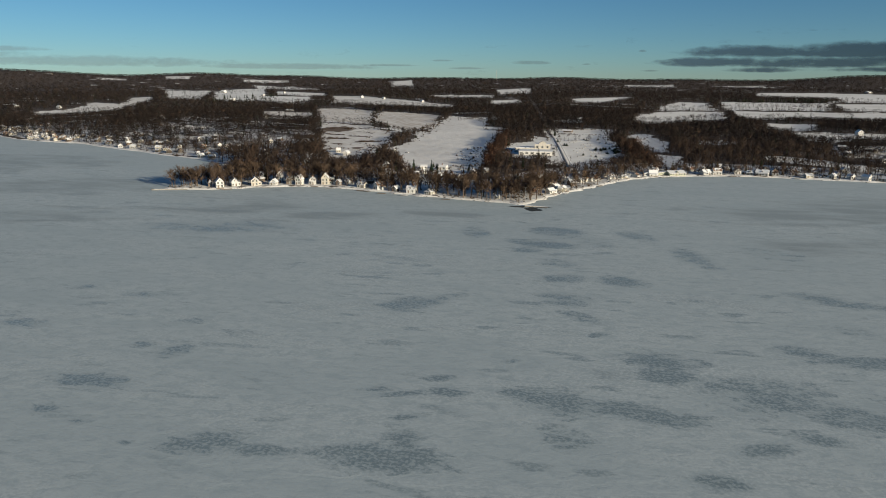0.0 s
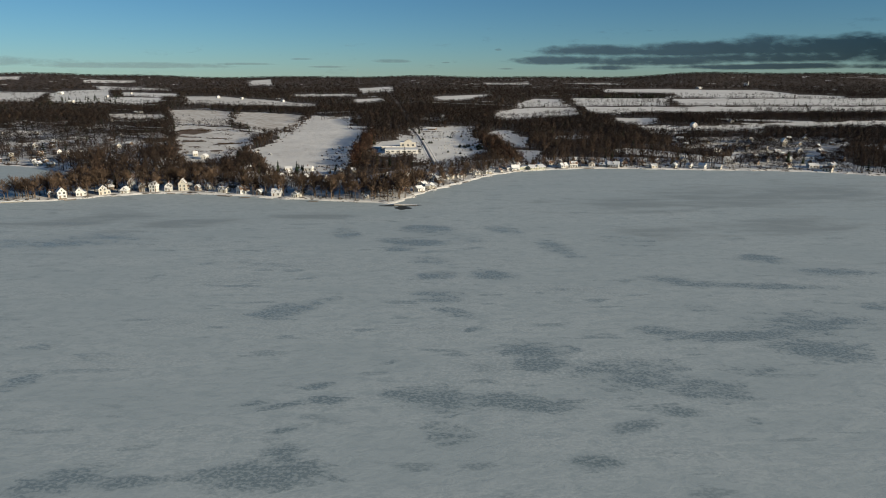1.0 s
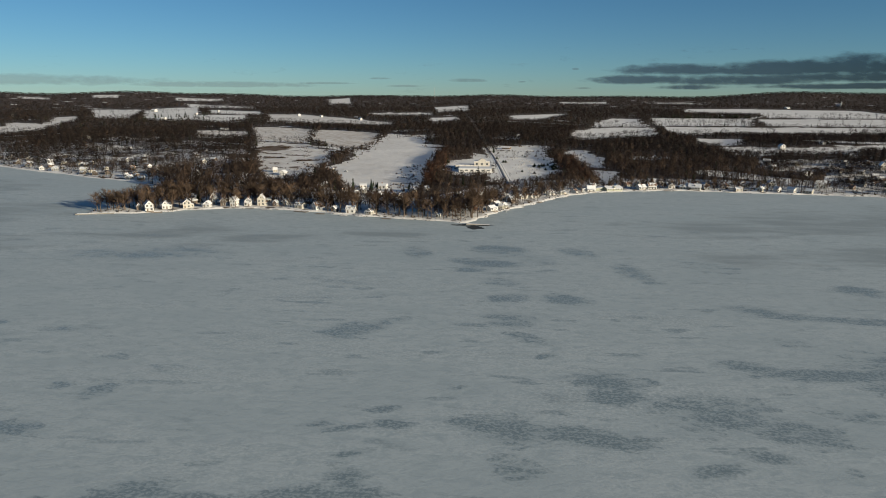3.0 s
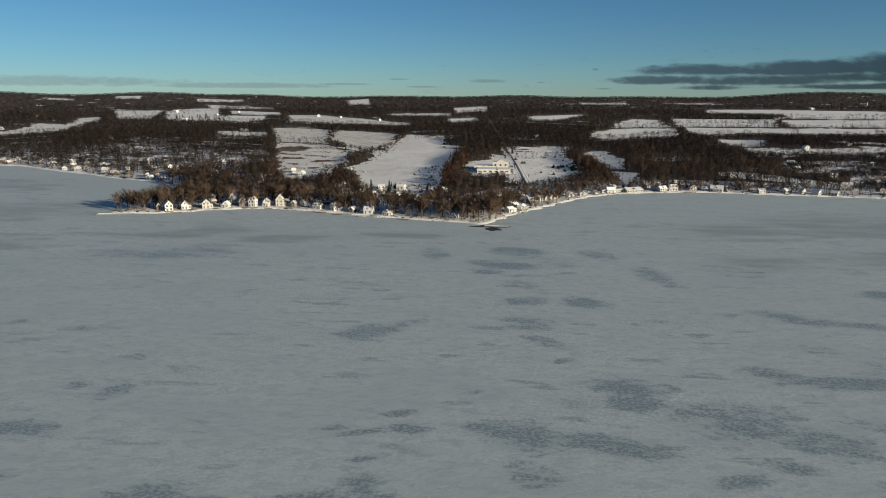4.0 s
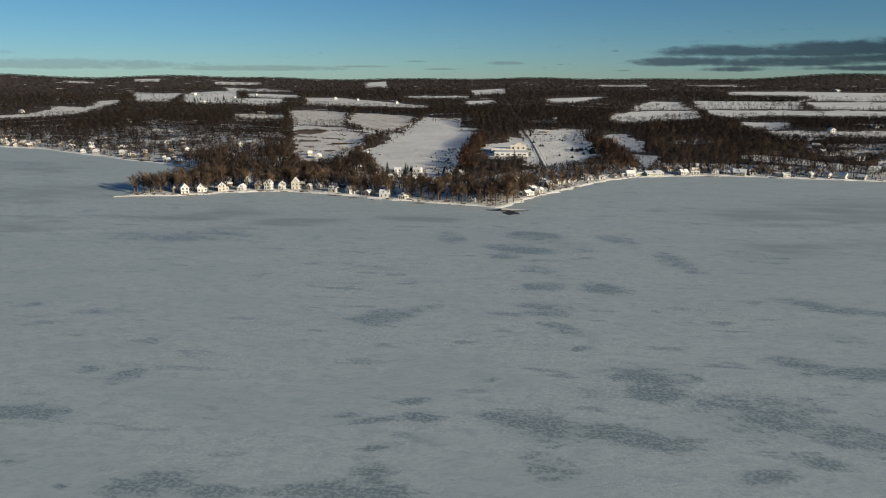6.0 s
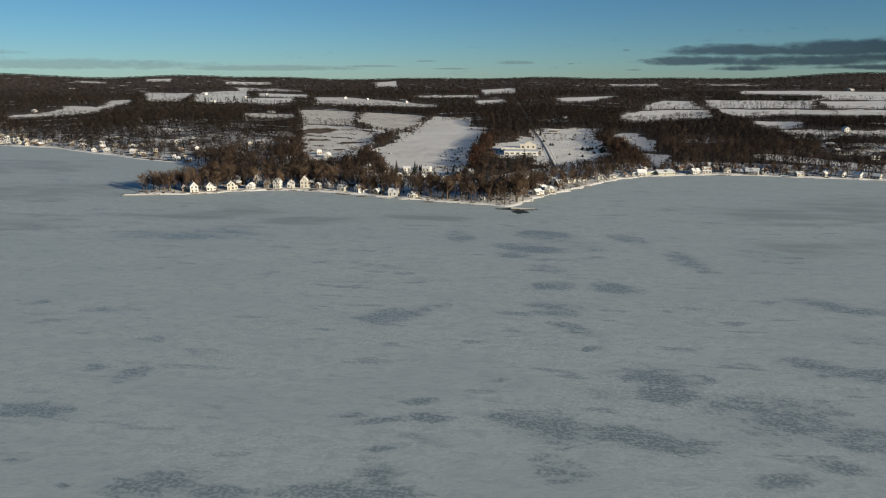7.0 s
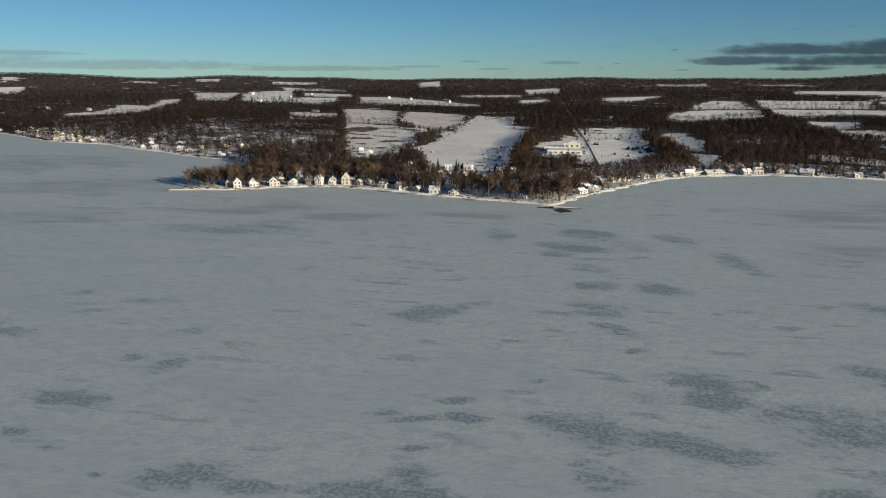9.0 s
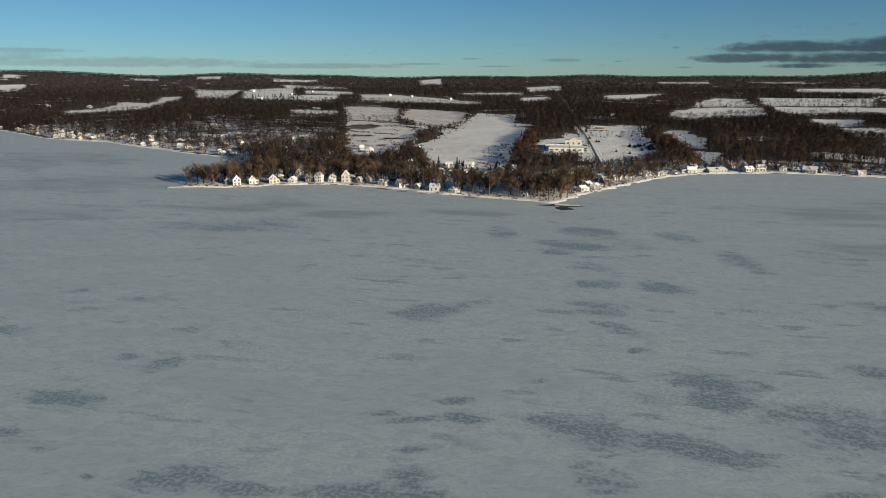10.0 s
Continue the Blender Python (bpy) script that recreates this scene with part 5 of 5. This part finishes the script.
wall = new("breakwater")
wall.matrix_world = pose(-204, 532.5, 0, 0, 0, 5)
tagged(wall, "low concrete breakwater capped with snow, reaching out over the ice", "breakwater")
part("concrete", boxes((-14, 14, -0.7, 0.7, -0.5, 0.75)), M_STONE, wall)
part("snow_cap", boxes((-12.5, 13.8, -0.6, 0.6, 0.75, 0.95)), M_SNOWBANK, wall, "snow cap")

ramp = new("boat_ramp")
ramp.matrix_world = pose(84, 453.5, 0, 0, 0, -12)
tagged(ramp, "snow-covered concrete boat ramp running out from the point", "boat ramp")
part("slab", prism(bmesh.new(), [(-8, -0.3), (9, -0.3), (9, 0.05), (-8, 0.75)], -1.1, 1.1), M_STONE, ramp)
part("snow_cover", prism(bmesh.new(), [(-7.8, 0.75), (8.8, 0.065), (8.8, 0.14), (-7.8, 0.88)], -0.7, 1.0), M_SNOWBANK, ramp, "snow cover")


def water_patch(px, py, a, b, turn, seed):
    rng = np.random.default_rng(seed)
    bm = bmesh.new()
    n = 26
    ring = []
    for i in range(n):
        an = i * 2 * math.pi / n
        k = rng.uniform(0.6, 1.15)
        ring.append(bm.verts.new((math.cos(an) * a * k, math.sin(an) * b * k, 0)))
    bm.faces.new(ring)
    me = bpy.data.meshes.new("open_water")
    bm.to_mesh(me)
    bm.free()
    me.materials.append(M_WATER)
    ob = new("open_water", me)
    ob.matrix_world = pose(px, py, 0.004 + seed * 0.001, 0, 0, turn)
    return tagged(ob, "dark open water where the ice has melted off the point", "water", kind="structure")


water_patch(73, 453.5, 10, 3.4, -8, 1)
water_patch(80, 443.5, 6.0, 8.5, 20, 2)
water_patch(87, 449.5, 9, 2.6, 3, 3)

# stones along the water's edge
rng = np.random.default_rng(41)
pts, line = [], SHORE_LINE[(SHORE_LINE[:, 1] < 720) & (SHORE_LINE[:, 0] > -240) & (SHORE_LINE[:, 0] < 600)]
for a, b in zip(line[:-1], line[1:]):
    n = int(np.hypot(*(b - a)) / 0.9)
    pts += [a + (b - a) * rng.random() for _ in range(n)]
pts = np.array(pts) + rng.normal(size=(len(pts), 2)) * 0.6
stone_v, stone_f = np.array([(1, 0, 0), (0.3, 0.9, 0.1), (-0.8, 0.5, 0), (-0.9, -0.5, 0.1), (0.2, -1, 0), (0.1, 0.1, 0.8), (-0.2, 0.0, -0.6)]), np.array([(0, 1, 5), (1, 2, 5), (2, 3, 5), (3, 4, 5), (4, 0, 5), (1, 0, 6), (2, 1, 6), (3, 2, 6), (4, 3, 6), (0, 4, 6)])
scattered("shore_stones", [(stone_v, stone_f)], pts[:, 0], pts[:, 1], rng.uniform(0.15, 0.55, len(pts)), M_STONE, "grey stones along the frozen water's edge", "stones", rng, wide=1.4)

# churchyard on the slope
rng = np.random.default_rng(51)
stone = new("gravestone")
tagged(stone, "small grey gravestone standing in churchyard snow", "gravestone", group="gravestones")
part("slab", prism(bmesh.new(), [(-0.45, 0.2), (0.45, 0.2), (0.45, 1.1), (0.25, 1.3), (-0.25, 1.3), (-0.45, 1.1)], -0.12, 0.12), M_GRAVE, stone)
part("plinth", boxes((-0.6, 0.6, -0.25, 0.25, -0.3, 0.2)), M_GRAVE, stone)
first = True
for i in range(90):
    px, py = rng.uniform(178, 262), rng.uniform(700, 910)
    if not inside(np.array([px]), np.array([py]), FIELDS[17])[0] or line_distance(np.array([px]), np.array([py]), ROAD)[0] < 14:
        continue
    m = pose(px, py, height(px, py), 0, 0, rng.normal() * 8)
    if first:
        stone.matrix_basis, first = m, False
    else:
        copy_thing(stone, m)
shrub = make_tree(fir_tree(230, 6, 8), "evergreen_shrub", "rounded dark evergreen shrub in churchyard snow", (M_BARK, M_FIR), "shrub")
shrub["group"] = "churchyard shrubs"
shrub.matrix_basis = pose(236, 792, height(236, 792))
shrub.scale = (5, 5, 3.2)
for i in range(34):
    if i < 18:
        px, py = rng.uniform(218, 248), rng.uniform(765, 815)
    else:
        px, py = rng.uniform(185, 262), rng.uniform(720, 930)
    t = rng.uniform(2.6, 4.6)
    ob = copy_thing(shrub, pose(px, py, height(px, py), 0, 0, rng.uniform(0, 360)))
    ob.scale = (t * 3.3, t * 3.3, t)


def car(px, py, turn, mat, word):
    thing = new("car")
    thing.matrix_world = pose(px, py, height(px, py) + 0.05, 0, 0, turn)
    tagged(thing, f"{word} car parked on packed snow", "car", group="parked cars")
    body = part("body", prism(bmesh.new(), [(-2.2, 0.35), (2.2, 0.35), (2.25, 0.8), (1.2, 0.95), (0.6, 1.45), (-1.2, 1.45), (-1.9, 0.95), (-2.25, 0.85)], -0.85, 0.85), mat, thing)
    for s in (-1, 1):
        part("side_window", prism(bmesh.new(), [(-1.5, 0.98), (0.95, 0.98), (0.5, 1.38), (-1.1, 1.38)], s * 0.86 - 0.01, s * 0.86 + 0.01), M_GLASS, body)
        for e in (-1.35, 1.35):
            bm = bmesh.new()
            prism(bm, [(e + 0.34 * math.cos(a * math.pi / 5), 0.34 + 0.34 * math.sin(a * math.pi / 5)) for a in range(10)], s * 0.8 - 0.11, s * 0.8 + 0.11)
            part("wheel", bm, M_TYRE, thing)


rng = np.random.default_rng(61)
CAR_WORDS = ("dark blue", "silver grey", "black")
for i, (px, py) in enumerate(((-22, 776), (-12, 774), (158, 756), (162, 775), (165, 790), (168, 806), (150, 748), (171, 820), (118, 780), (121, 792), (183, 920), (200, 985), (560, 640), (590, 655), (470, 640), (520, 620), (500, 700), (610, 700), (170, 600), (60, 500))):
    car(px, py, rng.uniform(0, 180), M_CAR[i % 3], CAR_WORDS[i % 3])

# ---------------------------------------------------------------- clouds


def cloud(name, lobes, b0, b1, e0, e1, mat, label, far=4700, nb=120, ne=40):
    """A bank of cloud on the rim of the sky: lobes are (bearing, elevation, half width, half height) in degrees."""
    b, e = np.meshgrid(np.linspace(b0, b1, nb), np.linspace(e0, e1, ne))
    b, e = b.ravel(), e.ravel()
    cover = np.zeros(len(b))
    for cb, ce, hb, he in lobes:
        up = (e - ce) / np.where(e > ce, he, he * 0.7)
        cover = np.maximum(cover, 1.05 - 0.85 * (((b - cb) / hb) ** 2 + up ** 2))
    cover = np.clip(cover, -0.6, 0.95)
    x, y = far * np.sin(np.radians(b)), far * np.cos(np.radians(b))
    z = 87 + far * np.tan(np.radians(e))
    i, j = np.meshgrid(np.arange(ne - 1), np.arange(nb - 1), indexing="ij")
    a = (i * nb + j).ravel()
    ob = new(name, mesh_np(name, np.stack([x, y, z], 1), np.stack([a, a + 1, a + 1 + nb, a + nb], 1), mat))
    ob.data.attributes.new("cover", "FLOAT", "POINT").data.foreach_set("value", cover.astype(np.float32))
    ob.data.uv_layers.new(name="UVMap")
    ob.visible_shadow = False
    return tagged(ob, label, "cloud", kind="structure")


cloud("cloud_bank", [(27, 1.95, 6.5, 0.6), (34, 1.95, 9, 0.75), (44, 1.95, 14, 1.1), (47, 1.6, 9, 1.2), (58, 2.0, 13, 1.2), (24, 1.2, 5.5, 0.48), (30, 1.15, 8, 0.52), (40, 1.35, 10, 0.55), (52, 1.5, 13, 0.85), (27, 0.65, 3, 0.26), (40, 0.7, 9, 0.3)], 17, 72, 0.2, 4.0, M_CLOUD, "bank of dark blue-grey cloud low over the horizon", 4690, 220, 60)
cloud("cloud_small", [(9.6, 1.2, 1.8, 0.22), (2.4, 1.35, 1.0, 0.12), (4.2, 0.75, 1.6, 0.10), (18.3, 2.1, 0.35, 0.14), (18.9, 0.6, 0.9, 0.1), (-2.0, 0.95, 2.6, 0.14), (14, 1.1, 0.4, 0.08)], -8, 21, 0.2, 2.6, M_WISP, "small grey clouds low over the horizon", 4670, 240, 60)
cloud("cloud_veil", [(-38, 1.3, 12, 0.7), (-24, 1.0, 12, 0.5), (-31, 1.8, 5, 0.25), (-10, 0.8, 9, 0.3)], -60, 2, 0.1, 2.8, M_WISP, "thin grey veil of cloud low over the horizon", 4680, 200, 50)
